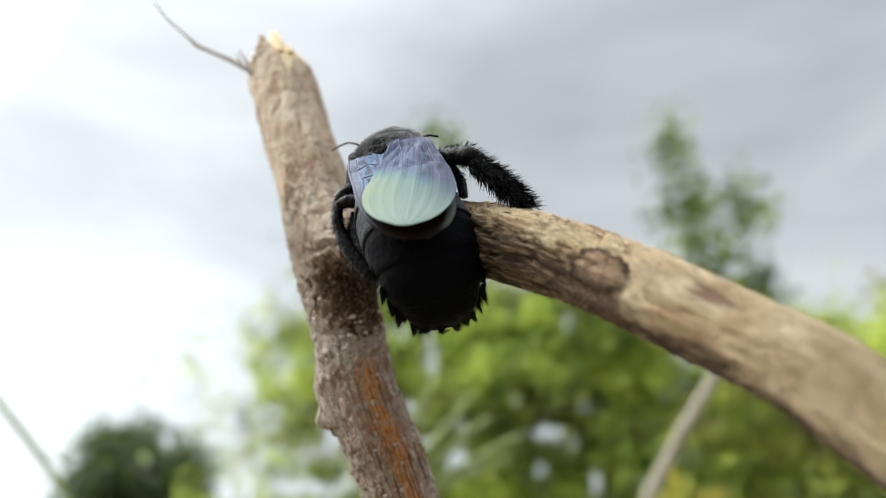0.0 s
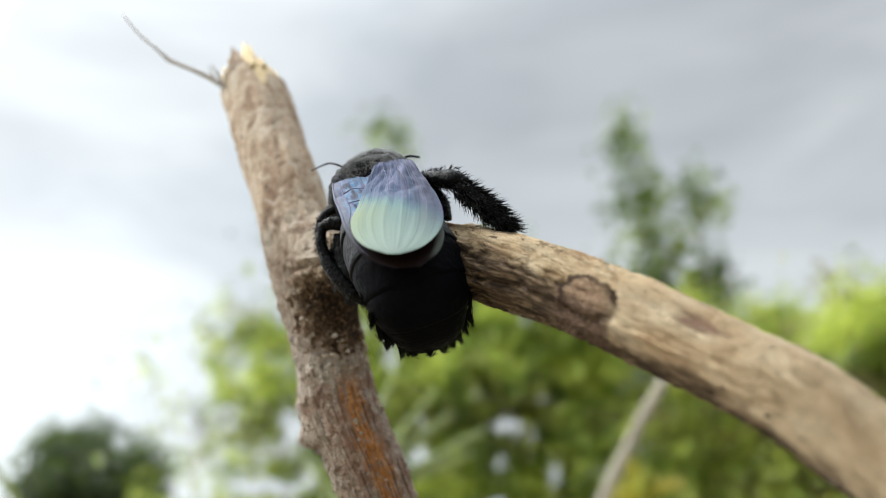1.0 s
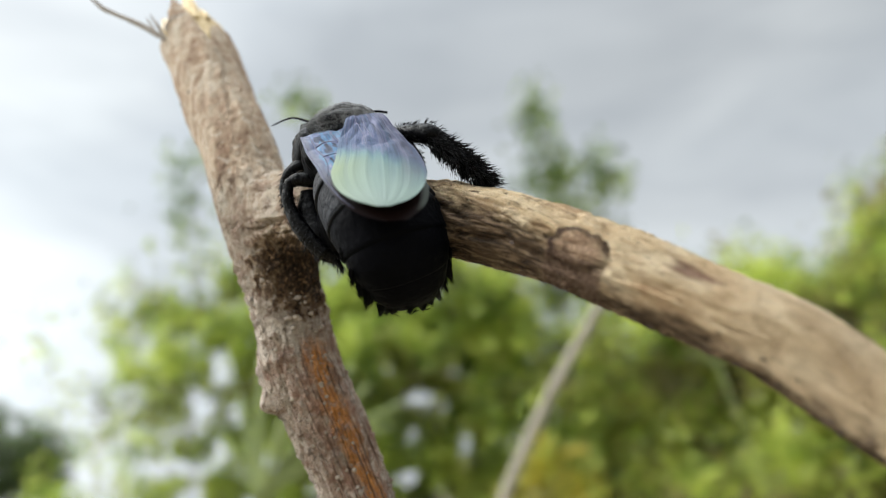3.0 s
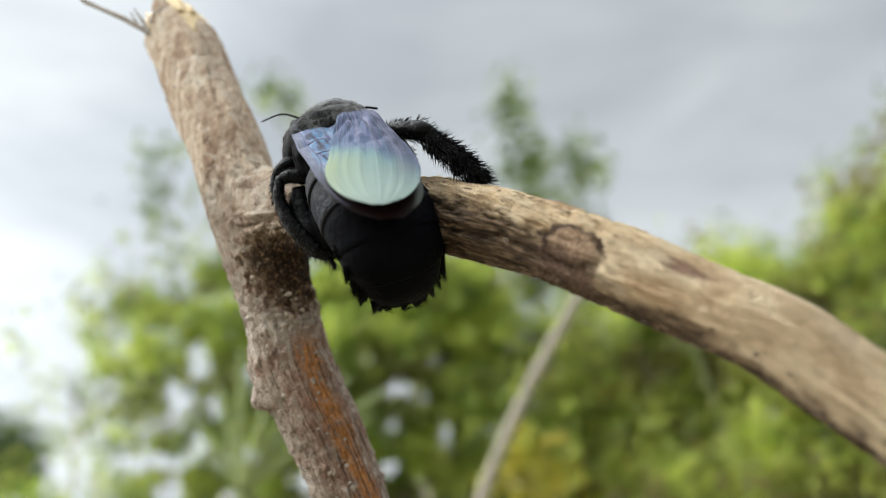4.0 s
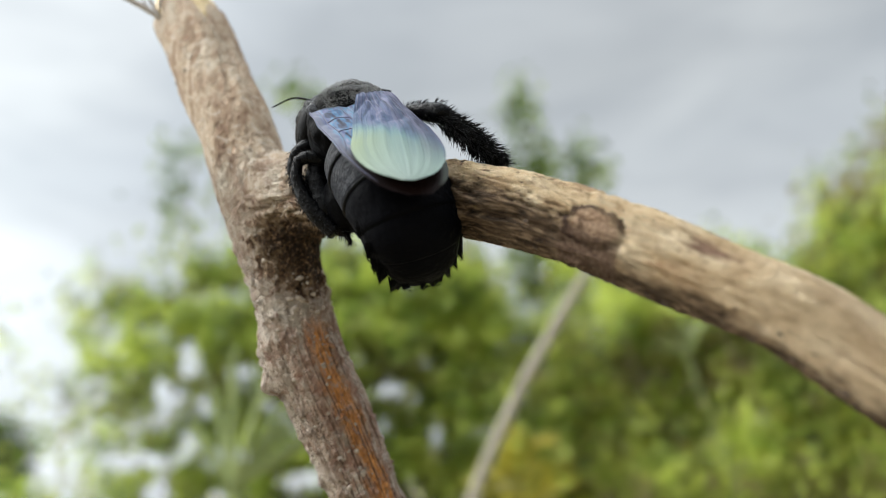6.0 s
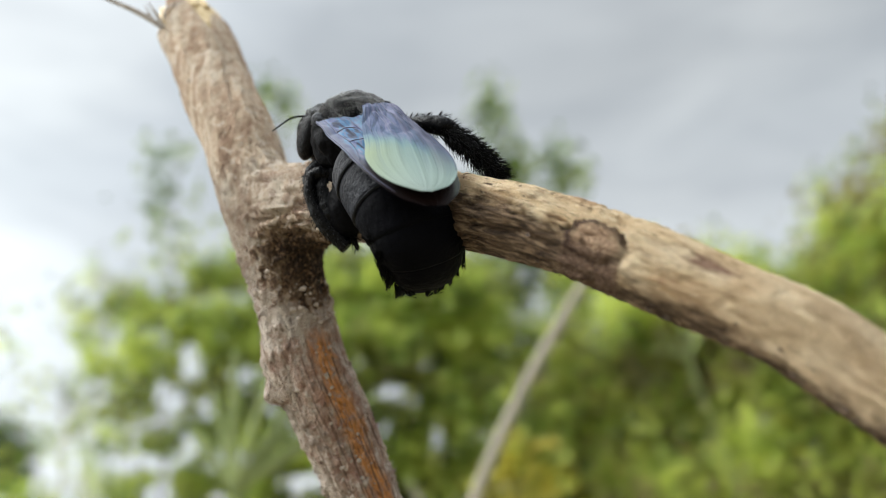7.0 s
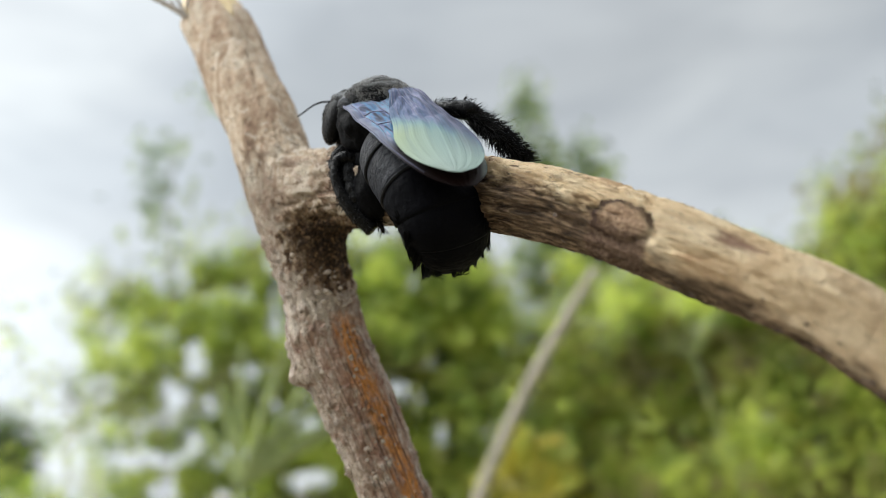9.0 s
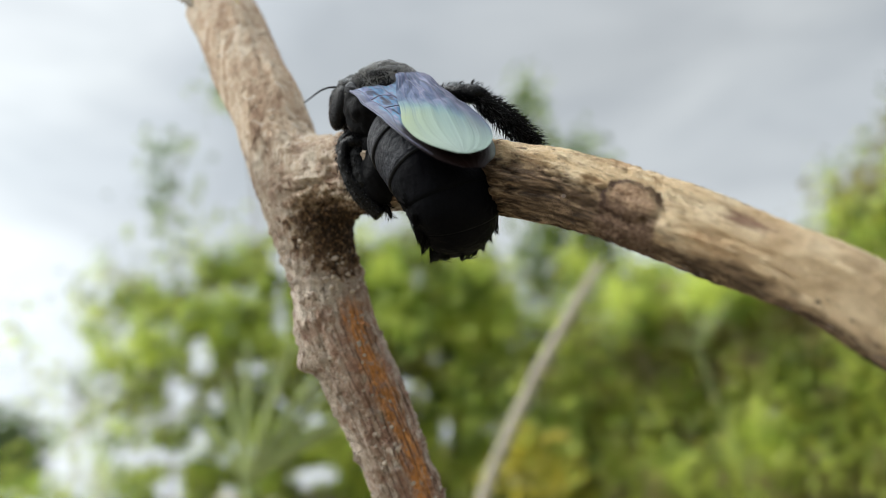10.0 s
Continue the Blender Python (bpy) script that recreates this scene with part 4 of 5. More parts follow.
    tagged(part("tail_fringe", bristles("tail_fringe", roots, ways, lens, 0.00008, TUFT, 0.08, rng), bee, "stiff black fringe of hairs"), kind="stuff")

    # short pile on the thorax
    roots, ways, lens = [], [], []
    while len(roots) < 9000:
        v = rng.normal(size=3)
        v /= np.linalg.norm(v)
        if v[2] < rng.uniform(0.25, 0.7):
            continue
        p = mm((0.2, 1.5, -0.6)) + v * mm((7.0, 6.2, 7.0)) * 0.99
        roots.append(p)
        ways.append(0.6 * v + rng.normal(size=3) * 0.45 + np.array((0, -0.5, -0.4)))
        lens.append(rng.uniform(0.3, 0.75) * MM)
    tagged(part("thorax_fuzz", bristles("thorax_fuzz", roots, ways, lens, 0.000045, PILE, 0.3, rng), bee, "short grey pile"), kind="stuff")

    # wings folded back over the abdomen
    def wing(name, left, right, arch, ripple, skin, veins, label):
        """A membrane between a leading and a trailing edge (rows of mm), arched across."""
        nu, nv = 96, 56
        a, b = spline(left, nu) * MM, spline(right, nu) * MM
        verts, faces, uvs = [], [], []
        mid = (a + b) / 2
        ax = np.gradient(mid, axis=0)
        ax /= np.linalg.norm(ax, axis=1)[:, None] + 1e-12
        across = (b - a)[nu // 2]
        up = np.cross(across, ax[nu // 2])
        up /= np.linalg.norm(up)
        if up[2] < 0:
            up = -up
        for layer in (0, 1):
            for i in range(nu):
                q = i / (nu - 1)
                for j in range(nv):
                    w = j / (nv - 1)
                    z = arch * MM * 4 * w * (1 - w) * (1 - 0.5 * q) * (1 - q**4) * min(1.0, 0.15 + q * 3)
                    crease = abs(noise.noise(Vector((w * 3.2 + q * 3, q * 5, ripple * 20)))) + 0.5 * abs(noise.noise(Vector((w * 6 - q * 6, q * 10, 4))))
                    z += ripple * MM * (3.2 * crease - 1.0) * max(0.0, 1 - q * 1.7) * min(1.0, q * 7 + 0.1)
                    z += 0.035 * MM * math.sin(w * 38) * q * max(0.0, 1 - q) * 3
                    verts.append(a[i] * (1 - w) + b[i] * w + up * (z - 0.00005 * layer))
        for layer in (0, 1):
            o = layer * nu * nv
            for i in range(nu - 1):
                for j in range(nv - 1):
                    f = (o + i * nv + j, o + i * nv + j + 1, o + (i + 1) * nv + j + 1, o + (i + 1) * nv + j)
                    uv = tuple(((k - o) % nv / (nv - 1), (k - o) // nv / (nu - 1)) for k in f)
                    faces.append(f if layer else f[::-1])
                    uvs.append(uv if layer else uv[::-1])
        ob = part(name, mesh_of(name, verts, faces, skin, uvs), bee, label)
        def skin_at(w, q):
            x, y = min(max(q, 0), 1) * (nu - 1), min(max(w, 0), 1) * (nv - 1)
            i, j = min(int(x), nu - 2), min(int(y), nv - 2)
            get = lambda a2, b2: np.array(verts[a2 * nv + b2])
            return (get(i, j) * (i + 1 - x) + get(i + 1, j) * (x - i)) * (j + 1 - y) + (get(i, j + 1) * (i + 1 - x) + get(i + 1, j + 1) * (x - i)) * (y - j)
        for th, line in veins:
            rows = spline([(w, q, 0) for w, q in line], 16)
            part("wing_vein", tube("wing_vein", [(*(skin_at(w, q) + up * 0.00003), 0.5 * th * MM * (1 - 0.5 * k / 15)) for k, (w, q, _) in enumerate(rows)], VEIN, 22, 5), ob)
        return ob

    wing("left_wing", [(-6.8, -2.2, 1.0), (-6.3, -6.5, -0.9), (-4.9, -13.0, -3.7), (-3.4, -19.5, -6.8), (-1.7, -23.6, -9.0), (0.6, -25.6, -10.5), (3.0, -26.4, -11.2)],
         [(3.0, -3.2, 4.0), (4.2, -6.0, 2.0), (6.4, -11.5, -1.6), (8.7, -17.0, -4.9), (9.3, -20.5, -6.9), (8.4, -23.8, -9.2), (6.0, -26.2, -11.0)], 1.0, 0.30, WING_UNDER,
         [(0.26, [(0.015, 0.0), (0.02, 0.3), (0.025, 0.60), (0.04, 0.85)]), (0.20, [(0.12, 0.02), (0.13, 0.2), (0.13, 0.42), (0.06, 0.55)]), (0.20, [(0.40, 0.02), (0.42, 0.2), (0.44, 0.42)]),
          (0.20, [(0.13, 0.19), (0.26, 0.185), (0.41, 0.21)]), (0.18, [(0.13, 0.345), (0.28, 0.34), (0.43, 0.36)]), (0.10, [(0.62, 0.03), (0.62, 0.2), (0.58, 0.40)]), (0.10, [(0.80, 0.03), (0.80, 0.2), (0.76, 0.38)]),
          (0.09, [(0.52, 0.05), (0.52, 0.2), (0.50, 0.36)])], "dark smoky wing with a blue veined root")
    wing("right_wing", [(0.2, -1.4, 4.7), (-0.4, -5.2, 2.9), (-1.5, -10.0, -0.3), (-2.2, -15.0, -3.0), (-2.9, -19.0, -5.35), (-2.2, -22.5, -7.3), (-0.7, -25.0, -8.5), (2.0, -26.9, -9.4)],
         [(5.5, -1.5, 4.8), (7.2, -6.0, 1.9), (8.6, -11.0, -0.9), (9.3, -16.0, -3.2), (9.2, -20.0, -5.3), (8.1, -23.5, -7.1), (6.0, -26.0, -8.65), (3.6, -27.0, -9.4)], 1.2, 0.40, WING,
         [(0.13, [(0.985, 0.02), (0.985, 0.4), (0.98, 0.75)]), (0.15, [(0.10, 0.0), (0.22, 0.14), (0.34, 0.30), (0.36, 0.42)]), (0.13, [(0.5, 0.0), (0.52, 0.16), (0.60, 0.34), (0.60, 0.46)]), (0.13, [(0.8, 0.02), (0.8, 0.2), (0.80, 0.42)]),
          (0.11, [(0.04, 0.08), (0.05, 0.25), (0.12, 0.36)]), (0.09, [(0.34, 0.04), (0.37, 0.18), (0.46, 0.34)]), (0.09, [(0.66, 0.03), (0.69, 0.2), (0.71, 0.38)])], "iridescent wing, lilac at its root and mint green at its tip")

    # legs
    def leg_relief(ang, along, r):
        """Flattened shafts with a keel and uneven flanks."""
        return r * (0.15 * math.cos(2 * ang + 0.6) + 0.10 * abs(math.cos(1.5 * ang)) - 0.08 + 0.09 * noise.noise(Vector((math.cos(ang) * 1.6, math.sin(ang) * 1.6, along * 0.9))))

    def leg(name, rows, kinds, hair, parent, hair_len=1.4, lean=(0.7, 1.7), thick=0.00006):
        made = []
        for kind, seg in zip(kinds, rows):
            seg = np.array(seg, float) * MM
            piece = part(kind, tube(kind, seg, SHINE, 40, 24, leg_relief), parent)
            made.append(piece)
            if hair:
                cc = spline(seg, 40)
                t, a, b = frames(cc[:, :3])
                roots, ways, lens = [], [], []
                for _ in range(int(hair * {"femur": 0.3, "tibia": 1.0, "tarsus": 0.25}[kind])):
                    i = int(rng.uniform(2, 39))
                    g = rng.uniform(0, 2 * math.pi)
                    out = math.cos(g) * a[i] + math.sin(g) * b[i]
                    roots.append(cc[i, :3] + out * cc[i, 3] * 0.95)
                    ways.append(out + t[i] * rng.uniform(*lean))
                    lens.append(hair_len * MM * rng.uniform(0.5, 1.2) * (1.0 if kind != "femur" else 0.5))
                tagged(part("leg_hair", bristles("leg_hair", roots, ways, lens, thick, HAIR, 0.25, rng), piece, "bristly black hair"), kind="stuff")
        return made

    def limb(at):
        e = new("leg")
        e.parent = bee
        e.location = mm(at)
        return e

    # the leg that reaches over the side branch
    l1 = limb((0, 0, 0))
    leg("leg", [[(5.6, 0.5, 0.9, 1.0), (8.2, -3.5, 1.5, 1.35), (10.6, -6.5, 1.35, 1.65), (12.2, -7.9, 0.95, 1.6), (13.3, -8.6, 0.5, 0.85)],
                [(11.6, -7.8, 0.5, 0.95), (13.4, -9.1, -0.8, 1.2), (16.0, -10.7, -3.1, 1.25), (18.3, -12.0, -5.2, 1.05), (19.7, -12.8, -6.7, 0.5)]], ("femur", "tibia"), 1150, l1, 2.0, (0.6, 1.6), 0.00007)
    l2 = limb((0, 0, 0))
    leg("leg", [[(6.4, -0.5, 0.6, 0.7), (8.6, -2.8, 0.2, 0.75), (10.2, -5.0, -2.0, 0.8), (10.6, -6.2, -4.6, 0.7)]], ("tibia",), 160, l2, 0.7)
    # legs on the stem side
    l3 = limb((0, 0, 0))
    leg("leg", [[(-3.2, 1.4, -5.0, 1.4), (-5.4, 1.2, -4.9, 1.3), (-7.8, 1.3, -5.0, 1.15), (-8.9, 1.3, -5.7, 0.8)],
                [(-8.5, 1.3, -5.0, 0.9), (-8.9, 1.0, -7.4, 0.95), (-8.0, 0.3, -10.4, 1.15), (-6.2, -0.6, -13.2, 1.45), (-3.4, -2.2, -16.2, 1.2)]], ("femur", "tibia"), 170, l3, 0.8, (0.5, 1.4), 0.00006)
    l4 = limb((0, 0, 0))
    leg("leg", [[(-4.5, 5.0, -2.5, 1.0), (-7.4, 4.8, -2.6, 1.0), (-8.9, 4.6, -3.8, 0.9)], [(-8.9, 4.6, -3.6, 0.8), (-9.5, 4.4, -5.8, 0.75), (-8.9, 4.0, -9.0, 0.7), (-7.8, 3.6, -12.0, 0.5)]], ("femur", "tibia"), 150, l4, 0.8, (0.5, 1.4), 0.00006)
    l5 = limb((0, 0, 0))
    leg("leg", [[(-1.4, 3.0, -4.0, 1.5), (-2.6, 3.0, -6.5, 1.6), (-3.0, 3.0, -11.0, 2.2), (-2.3, 1.5, -16.0, 1.7)]], ("tibia",), 260, l5, 1.0)
    # feelers
    feelers = []
    for rows in ([(-5.2, 6.0, 4.3, 0.2), (-7.9, 8.5, 5.3, 0.16), (-11.4, 12.2, 4.5, 0.12)], [(3.2, 7.5, 5.0, 0.28), (5.0, 6.6, 6.2, 0.22), (6.9, 6.0, 6.0, 0.2)]):
        rows = np.array(rows) * MM
        at = rows[0, :3].copy()
        rows[:, :3] -= at
        ob = part("antenna", tube("antenna", rows, CUTICLE, 16, 7), bee)
        ob.location = at
        feelers.append(ob)
    return bee, leg, limb, feelers, (l3, l4)


bee, bee_leg, bee_limb, feelers, stem_legs = build_bee()
hind = bee_limb((-5.6, 1.5, -10.2))
bee_leg("leg", [[(-0.2, 0.6, 3.6, 1.3), (0, 0, 0, 2.2), (0.7, -0.6, -2.6, 2.7), (2.0, -1.8, -4.8, 2.3), (3.2, -3.1, -6.3, 1.2), (4.1, -4.0, -7.2, 0.35)], [(3.3, -3.2, -6.2, 0.6), (4.1, -3.9, -7.3, 0.45), (4.5, -4.1, -8.1, 0.35), (4.7, -4.0, -8.7, 0.12)]], ("tibia", "tarsus"), 190, hind, 1.3)


# ---------------------------------------------------------------- shrubs and trees behind
def leaves(name, blobs, size, mat, rng, hole=0.5, freq=2.0, per=9, loose=1.0, gap=None):
    """Small folded leaves in sprays, scattered through uneven blobs (x, y, z, rx, ry, rz, count); gap: how wide the openings between the sprays are, how many to a metre, and where the plant stands across."""
    allp = []
    for x, y, z, rx, ry, rz, count in blobs:
        n = max(4, int(count / per))
        v = rng.normal(size=(n, 3))
        v *= (rng.uniform(0.1, 1.0, n) ** 0.4 / np.linalg.norm(v, axis=1))[:, None]
        p = np.array((x, y, z)) + v * (rx, ry, rz)
        keep = [noise.noise(Vector(q * freq)) > rng.uniform(-0.6, 0.5) * hole + 0.25 * (hole - 0.6) for q in p]
        p = p[np.array(keep)]
        p = np.repeat(p, per, axis=0)
        allp.append(p + rng.normal(size=p.shape) * size * loose)
    p = np.concatenate(allp)
    if gap:
        p = p[np.array([noise.noise(Vector(((q[0] + gap[2]) * gap[1], q[2] * gap[1], q[1] * gap[1] * 0.1))) > gap[0] for q in p]) | (rng.uniform(size=len(p)) < 0.02)]
    n = len(p)
    d = rng.normal(size=(n, 3)) + (0, 0, -0.25)
    d /= np.linalg.norm(d, axis=1)[:, None]
    s = np.cross(d, rng.normal(size=(n, 3)))
    s /= np.linalg.norm(s, axis=1)[:, None]
    k = np.cross(d, s)
    ln = size * rng.uniform(0.6, 1.25, n)[:, None]
    quad = np.stack([p, p + d * ln * 0.45 + s * ln * 0.3 + k * ln * 0.08, p + d * ln, p + d * ln * 0.45 - s * ln * 0.3 + k * ln * 0.08], 1)
    b = 4 * np.arange(n)[:, None]
    faces = np.concatenate([np.hstack([b, b + 1, b + 2]), np.hstack([b, b + 2, b + 3])])
    return mesh_of(name, quad.reshape(-1, 3), faces.tolist(), mat, smooth=False)


def shrub(name, at, blobs, size, mat, seed, label, category, stem_r=0.02, hole=0.5, freq=2.0, per=9, loose=1.0, gap=None):
    rng = np.random.default_rng(seed)
    root = new(name)
    root.location = (*at, 0)
    tagged(root, label, category, group="shrubs of the hedge" if category == "shrub" else "")
    rel = [(x - at[0], y - at[1], z, *rest) for x, y, z, *rest in blobs]
    tagged(part("foliage", leaves("foliage", rel, size, mat, rng, hole, freq, per, loose, gap), root), kind="stuff")
    for x, y, z, rx, ry, rz, n in rel:
        j = rng.normal(size=2) * 0.06
        rows = [(j[0], j[1], -0.03, stem_r), (x * 0.25 + j[1], y * 0.3 + j[0], z * 0.4, stem_r * 0.8), (x * 0.8, y * 0.8, z * 0.8, stem_r * 0.5), (x, y, z + rz * 0.7, stem_r * 0.15)]
        part("stem", tube("stem", rows, BRANCHWOOD, 14, 7), root)
    return root


def at_way(az, el, dist):
    return (dist * math.sin(radians(az)), dist * math.cos(radians(az)), 1.0 + dist * math.tan(radians(el)))


def hedge():
    rng = np.random.default_rng(5)
    plan = [(-13.5, 5.2, 12.5, 0.55, 600, 1.1), (-9.0, 5.4, 14.5, 0.6, 1300, 1.2), (-4.0, 5.2, 16.0, 0.6, 2500, 1.2), (2.0, 5.0, 16.0, 0.62, 3600, 1.1), (8.5, 4.9, 14.5, 0.62, 4600, 1.0),
            (15.0, 5.0, 12.0, 0.62, 9500, 0.8), (21.5, 5.0, 10.5, 0.62, 10500, 0.7), (28.5, 4.9, 9.8, 0.65, 13000, 0.6), (35.0, 4.7, 11.8, 0.65, 14000, 0.6), (41.5, 4.6, 13.4, 0.7, 14000, 0.6), (48.0, 4.6, 16.5, 0.7, 14000, 0.5)]
    for k, (az, dist, el, r, n, hole) in enumerate(plan):
        x, y, top = at_way(az, el, dist)
        n = n * (6.0 if az > 12 else 22.0)
        blobs = []
        for h in np.arange(0.35, top - r * 0.3, 0.55):
            blobs.append((x + rng.uniform(-0.2, 0.2), y + rng.uniform(-0.25, 0.25), h, r * rng.uniform(0.8, 1.1), r if az > 12 else 0.3, 0.48, n * 0.15))
        blobs.append((x + rng.uniform(-0.15, 0.15), y, top - 0.3, r * 0.6, r * 0.6, 0.36, n * 0.12))
        for _ in range(4):
            blobs.append((x + rng.uniform(-0.55, 0.55), y + rng.uniform(-0.3, 0.3), top - rng.uniform(-0.1, 0.35), 0.14, 0.14, 0.3, n * 0.015))
        shrub("shrub", (x, y), blobs, 0.050 if az > 12 else 0.055, DRY_GREEN if az > 20 else GREEN if az > 12 else SHADED_GREEN, 20 + k, "leafy green shrub with lit yellowish and shaded sprays coloured in" if hole < 0.9 else "thin open green shrub with sky showing through", "shrub", 0.014 if hole < 0.8 else 0.004, hole, 2.8 if az > 12 else 2.2, 50, 1.8, (-0.5, 3.6, 0.0) if az > 12 else (-0.105 - 0.009 * az, 6.0, x))


hedge()


def shoot(az, dist, el0, el1, spread, n, seed, label="slender leafy shoot rising above the hedge"):
    """A tall leafy shoot, hinged at its foot so that it can sway."""
    rng = np.random.default_rng(seed)
    x, y, top = at_way(az, el1, dist)
    low = at_way(az, el0, dist)[2]
    root = new("leafy_shoot")
    root.location = (x, y, 0)
    tagged(root, label, "shoot", group="shoots above the hedge")
    blobs = [(rng.uniform(-0.06, 0.06), 0, z, spread, spread, (top - low) / 7, n / 6) for z in np.linspace(low, top - 0.1, 6)]
    tagged(part("foliage", leaves("foliage", blobs, 0.075, SHOOT_GREEN, rng, 0.35), root), kind="stuff")
    part("stem", tube("stem", [(0.02, 0, -0.03, 0.008), (0, 0, low * 0.6, 0.007), (0.01, 0, low, 0.005), (0, 0, top, 0.002)], BRANCHWOOD, 14, 7), root)
    return root


SHOOTS = [shoot(18.4, 5.0, 14.5, 28.2, 0.15, 1900, 61), shoot(22.2, 5.0, 13.0, 22.8, 0.15, 1200, 62), shoot(0.2, 5.0, 27.0, 29.6, 0.17, 420, 63), shoot(-8.4, 5.2, 17.0, 25.0, 0.2, 400, 64)]

def withered_shoot(x, y, z):
    rng = np.random.default_rng(77)
    root = new("withered_shoot")
    root.location = (x, y, 0)
    tagged(root, "thin shoot with a few withering yellow leaves", "shoot")
    tagged(part("foliage", leaves("foliage", [(0, 0, z, 0.09, 0.06, 0.08, 330), (0.14, 0, z - 0.12, 0.07, 0.06, 0.06, 90)], 0.10, YELLOWING, rng, 0.1), root), kind="stuff")
    part("stem", tube("stem", [(0.04, 0.1, -0.03, 0.007), (0.02, 0.08, z * 0.6, 0.006), (0, 0, z + 0.05, 0.003)], BRANCHWOOD, 12, 6), root)


withered_shoot(1.224, 4.222, 0.962)

# a round tree far off
x, y, top = at_way(-21.0, 7.0, 26.0)
shrub("tree", (x, y), [(x, y, 2.6, 2.2, 2.0, 1.5, 5200), (x - 1.1, y, 2.1, 1.3, 1.3, 1.1, 900), (x + 1.2, y + 0.3, 2.0, 1.4, 1.3, 1.1, 900), (x, y, 0.9, 2.2, 2.0, 0.8, 900)], 0.28, DARK_GREEN, 90, "round dark green tree standing far off", "tree", 0.12, 0.2, 0.6)

# ---------------------------------------------------------------- dry stick and weeds
stick = new("dry_stick", tube("dry_stick", [(0.115, 1.30, -0.02, 0.0115), (0.20, 1.29, 0.5, 0.0105), (0.279, 1.27, 0.97, 0.0105), (0.364, 1.265, 1.12, 0.0101), (0.477, 1.25, 1.285, 0.0094), (0.517, 1.25, 1.34, 0.007)], DRY_STICK, 40, 14,
             lambda g, al, r: 0.0012 * noise.noise(Vector((math.cos(g), math.sin(g), al * 0.02)))))
tagged(stick, "dry grey-brown stick leaning out of the ground", "stick")


def umbel(heart, foot, arms, label, thick=1.0):
    """A weed stem whose pale arms spread from one joint."""
    heart = np.array(heart)
    ob = new("weed")
    ob.location = (foot[0], foot[1], 0)
    tagged(ob, label, "weed", group="pale weeds")
    off = np.array((foot[0], foot[1], 0.0))
    low = np.array((foot[0], foot[1], -0.02))
    mid = heart * 0.5 + low * 0.5 + (0.01, 0, 0.0)
    part("stem", tube("stem", [(*(low - off), 0.004 * thick), (*(mid - off), 0.0035 * thick), (*(heart - off), 0.004 * thick)], STRAW, 20, 8), ob)
    for arm in arms:
        tip = np.array(arm)
        bow = heart * 0.45 + tip * 0.55 + (0, 0, 0.006)
        part("arm", tube("arm", [(*(heart - off), 0.004 * thick), (*(bow - off), 0.0055 * thick), (*(tip - off), 0.003 * thick)], STRAW, 14, 8), ob)


umbel((-0.080, 1.042, 1.010), (-0.16, 1.07), [(-0.017, 0.983, 1.174), (-0.076, 1.024, 1.184), (-0.105, 1.046, 1.14), (0.040, 1.003, 1.168), (0.060, 1.014, 1.140), (0.104, 1.021, 1.118), (0.09, 1.03, 1.09), (-0.13, 1.05, 1.09)],
      "pale green weed with arms spreading from one joint")
umbel((0.804, 1.469, 1.21), (1.10, 1.56), [(0.740, 1.465, 1.268), (0.789, 1.449, 1.288), (0.877, 1.42, 1.321), (0.84, 1.45, 1.30), (0.72, 1.47, 1.235)], "pale green weed with arms spreading from one joint", 0.5)
blade = new("grass_stalk", tube("grass_stalk", [(-0.10, 0.93, -0.02, 0.004), (-0.25, 0.88, 0.7, 0.004), (-0.391, 0.838, 1.037, 0.0038), (-0.448, 0.81, 1.113, 0.0035), (-0.56, 0.77, 1.22, 0.002)], STRAW, 30, 8))
tagged(blade, "thin pale green grass stalk leaning out of the ground", "grass stalk")

# ---------------------------------------------------------------- what moves
REST = Matrix.Translation(hind.location)


def turned(rx, ry, rz, dx=0.0, dy=0.0, dz=0.0):
    """The bee turned about its place, by degrees, and shifted by millimetres."""
    return Matrix.Translation((dx * MM, dy * MM, dz * MM)) @ Matrix.Translation(BEE_AT.translation) @ pose(0, 0, 0, rx, ry, rz) @ pose(0, 0, 0, BODY_TILT)


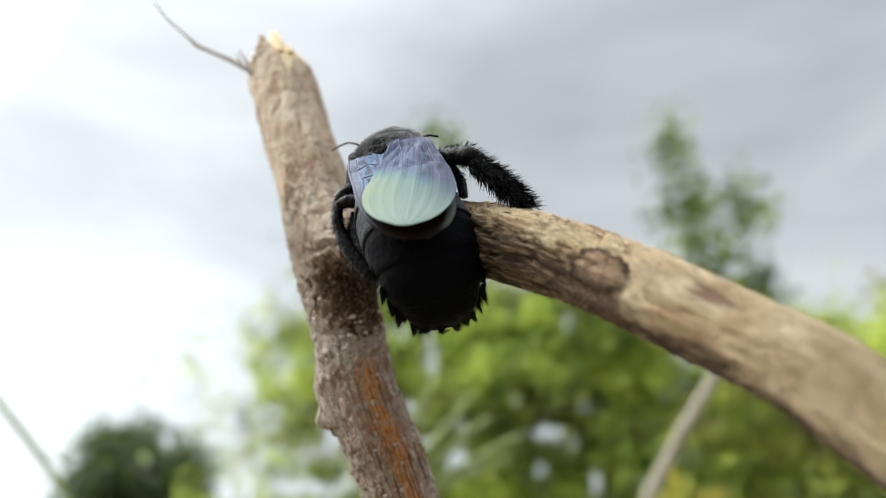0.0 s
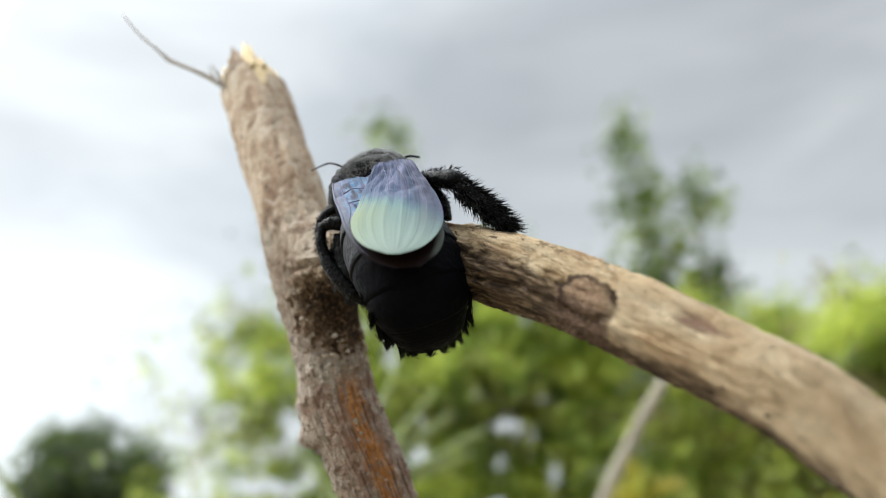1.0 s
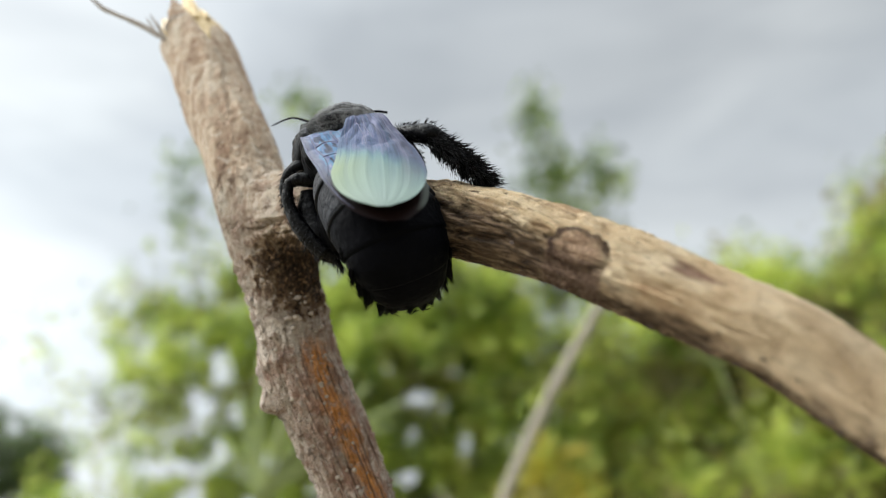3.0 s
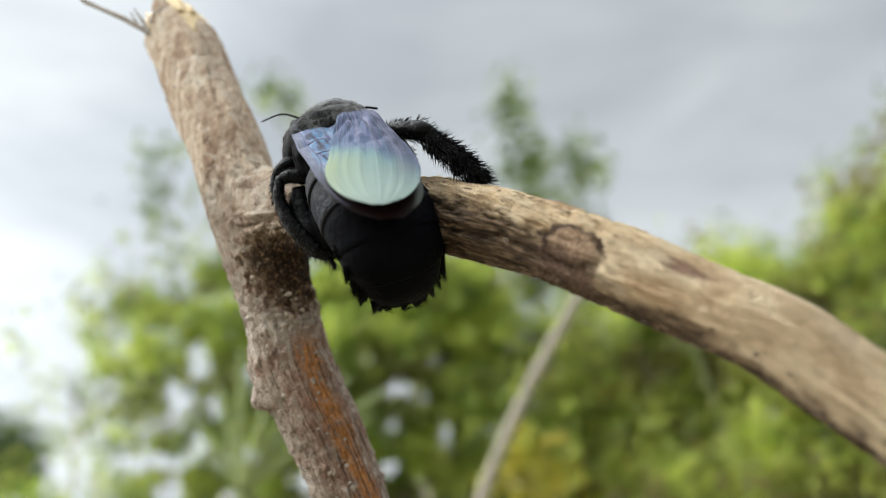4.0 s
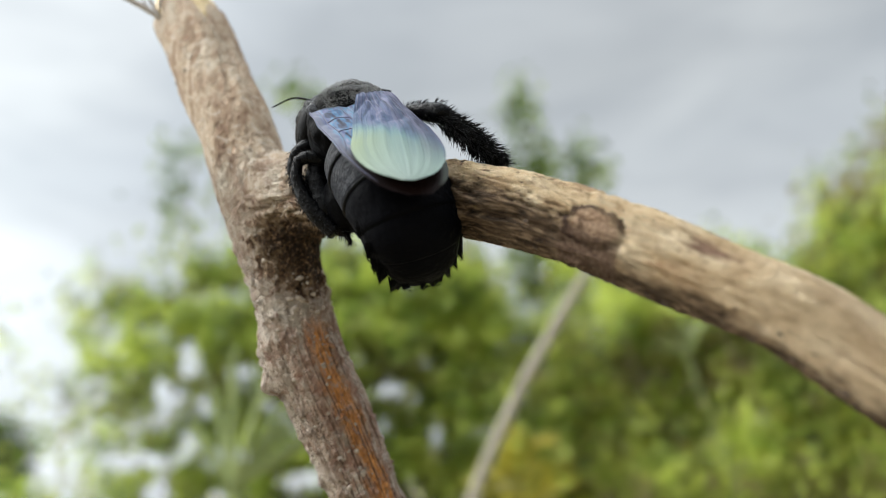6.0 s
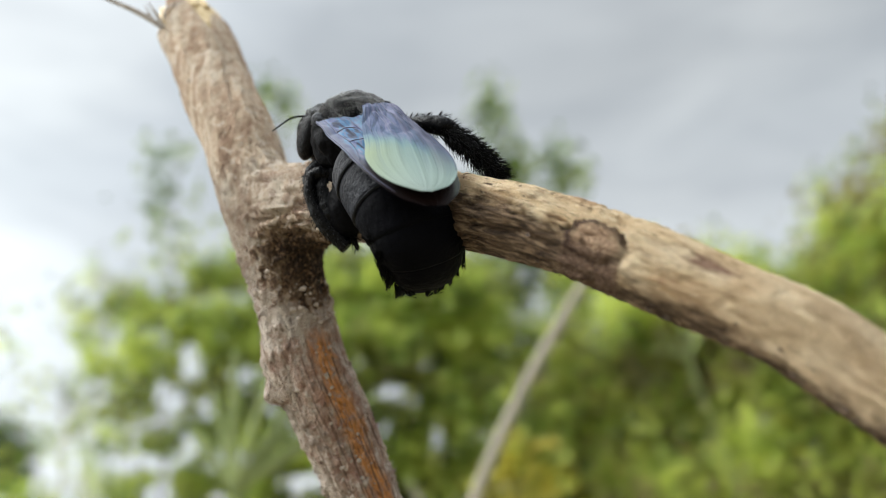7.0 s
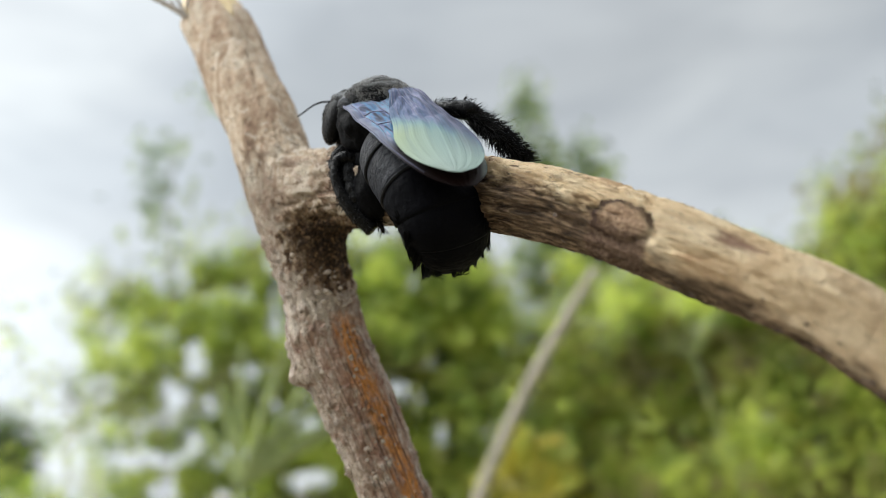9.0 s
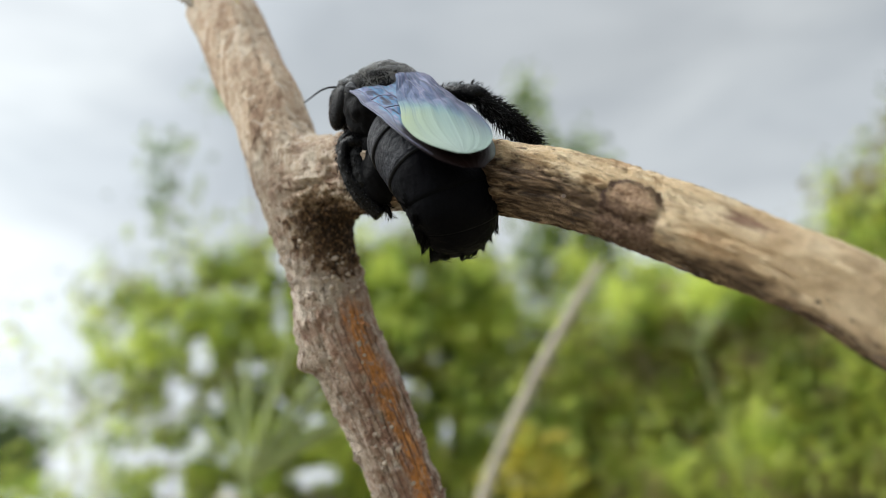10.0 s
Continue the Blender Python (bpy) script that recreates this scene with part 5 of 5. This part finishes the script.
def motions():
    still, after = turned(0, 0, 0), turned(0.0, -0.5, 7.5, 0.4, 2.6, 2.0)
    walk(bee, [(0.0, still), (5.6, still), (5.9, turned(0.0, -0.1, 1.8, 0.1, 0.6, 0.5)), (6.6, turned(0.0, -0.4, 6.8, 0.4, 2.4, 1.8)), (6.9, after), (10.0, after)])
    rest, kick = REST, Matrix.Translation((0.0006, 0.0, -0.0046)) @ REST @ pose(0, 0, 0, 8, 2, 0)
    drawn = Matrix.Translation((0.0010, 0.0, 0.0008))
    walk(hind, [(0.0, rest), (5.4, rest), (5.5, kick), (5.6, rest), (6.8, drawn @ rest), (7.5, drawn @ rest), (7.6, drawn @ kick), (7.7, drawn @ rest), (10.0, drawn @ rest)])
    # the feet on the stem hold on while the body moves up
    for ob, (dx, dz) in zip(stem_legs, ((1.9, -1.4), (2.6, -2.0))):
        held = Matrix.Translation((dx * MM, 0.0, dz * MM))
        walk(ob, [(0.0, Matrix()), (5.6, Matrix()), (6.9, held), (10.0, held)])
    # one feeler dips as the bee turns
    at = Matrix.Translation(feelers[0].location)
    low = Matrix.Translation((-0.0004, 0.0, -0.0014)) @ at @ pose(0, 0, 0, 0, -22, 0)
    walk(feelers[0], [(0.0, at), (5.6, at), (6.8, low), (10.0, low)])
    # the shoots sway in the wind
    for ob, rows in zip(SHOOTS, SWAY):
        at = ob.location.copy()
        walk(ob, [(t, Matrix.Translation(at) @ pose(0, 0, 0, 0, lean, 0)) for t, lean in rows])


SWAY = [
    [(0.0, 0.1), (1.0, 0.0), (1.5, 0.5), (2.0, -0.2), (2.5, 0.2), (4.0, 0.0), (4.5, -3.9), (5.0, 0.5), (5.5, 5.0), (5.7, 4.2), (6.8, -3.0), (7.1, -0.8), (7.5, 1.3), (8.0, -1.2), (8.5, -1.5), (9.0, 1.9), (9.5, 0.1), (10.0, 1.6)],
    [(0.0, 0.0), (1.5, 0.4), (2.5, 0.0), (4.0, 0.2), (4.5, -3.4), (5.5, 3.6), (6.8, -2.2), (7.5, 1.0), (8.3, -1.2), (9.0, 1.4), (10.0, 0.8)],
    [(0.0, 0.0), (1.0, -1.0), (2.5, -0.1), (4.0, -0.4), (4.5, -0.6), (5.5, 4.0), (6.8, -0.5), (7.5, 0.2), (8.0, 0.1), (8.8, -5.5), (9.5, -5.0), (10.0, -5.2)],
    [(0.0, 0.0), (2.5, 0.0), (4.0, -0.5), (4.9, 1.8), (5.5, 3.5), (6.8, 1.0), (7.5, 0.8), (8.4, 2.0), (8.8, -0.3), (10.0, 0.0)],
]
motions()
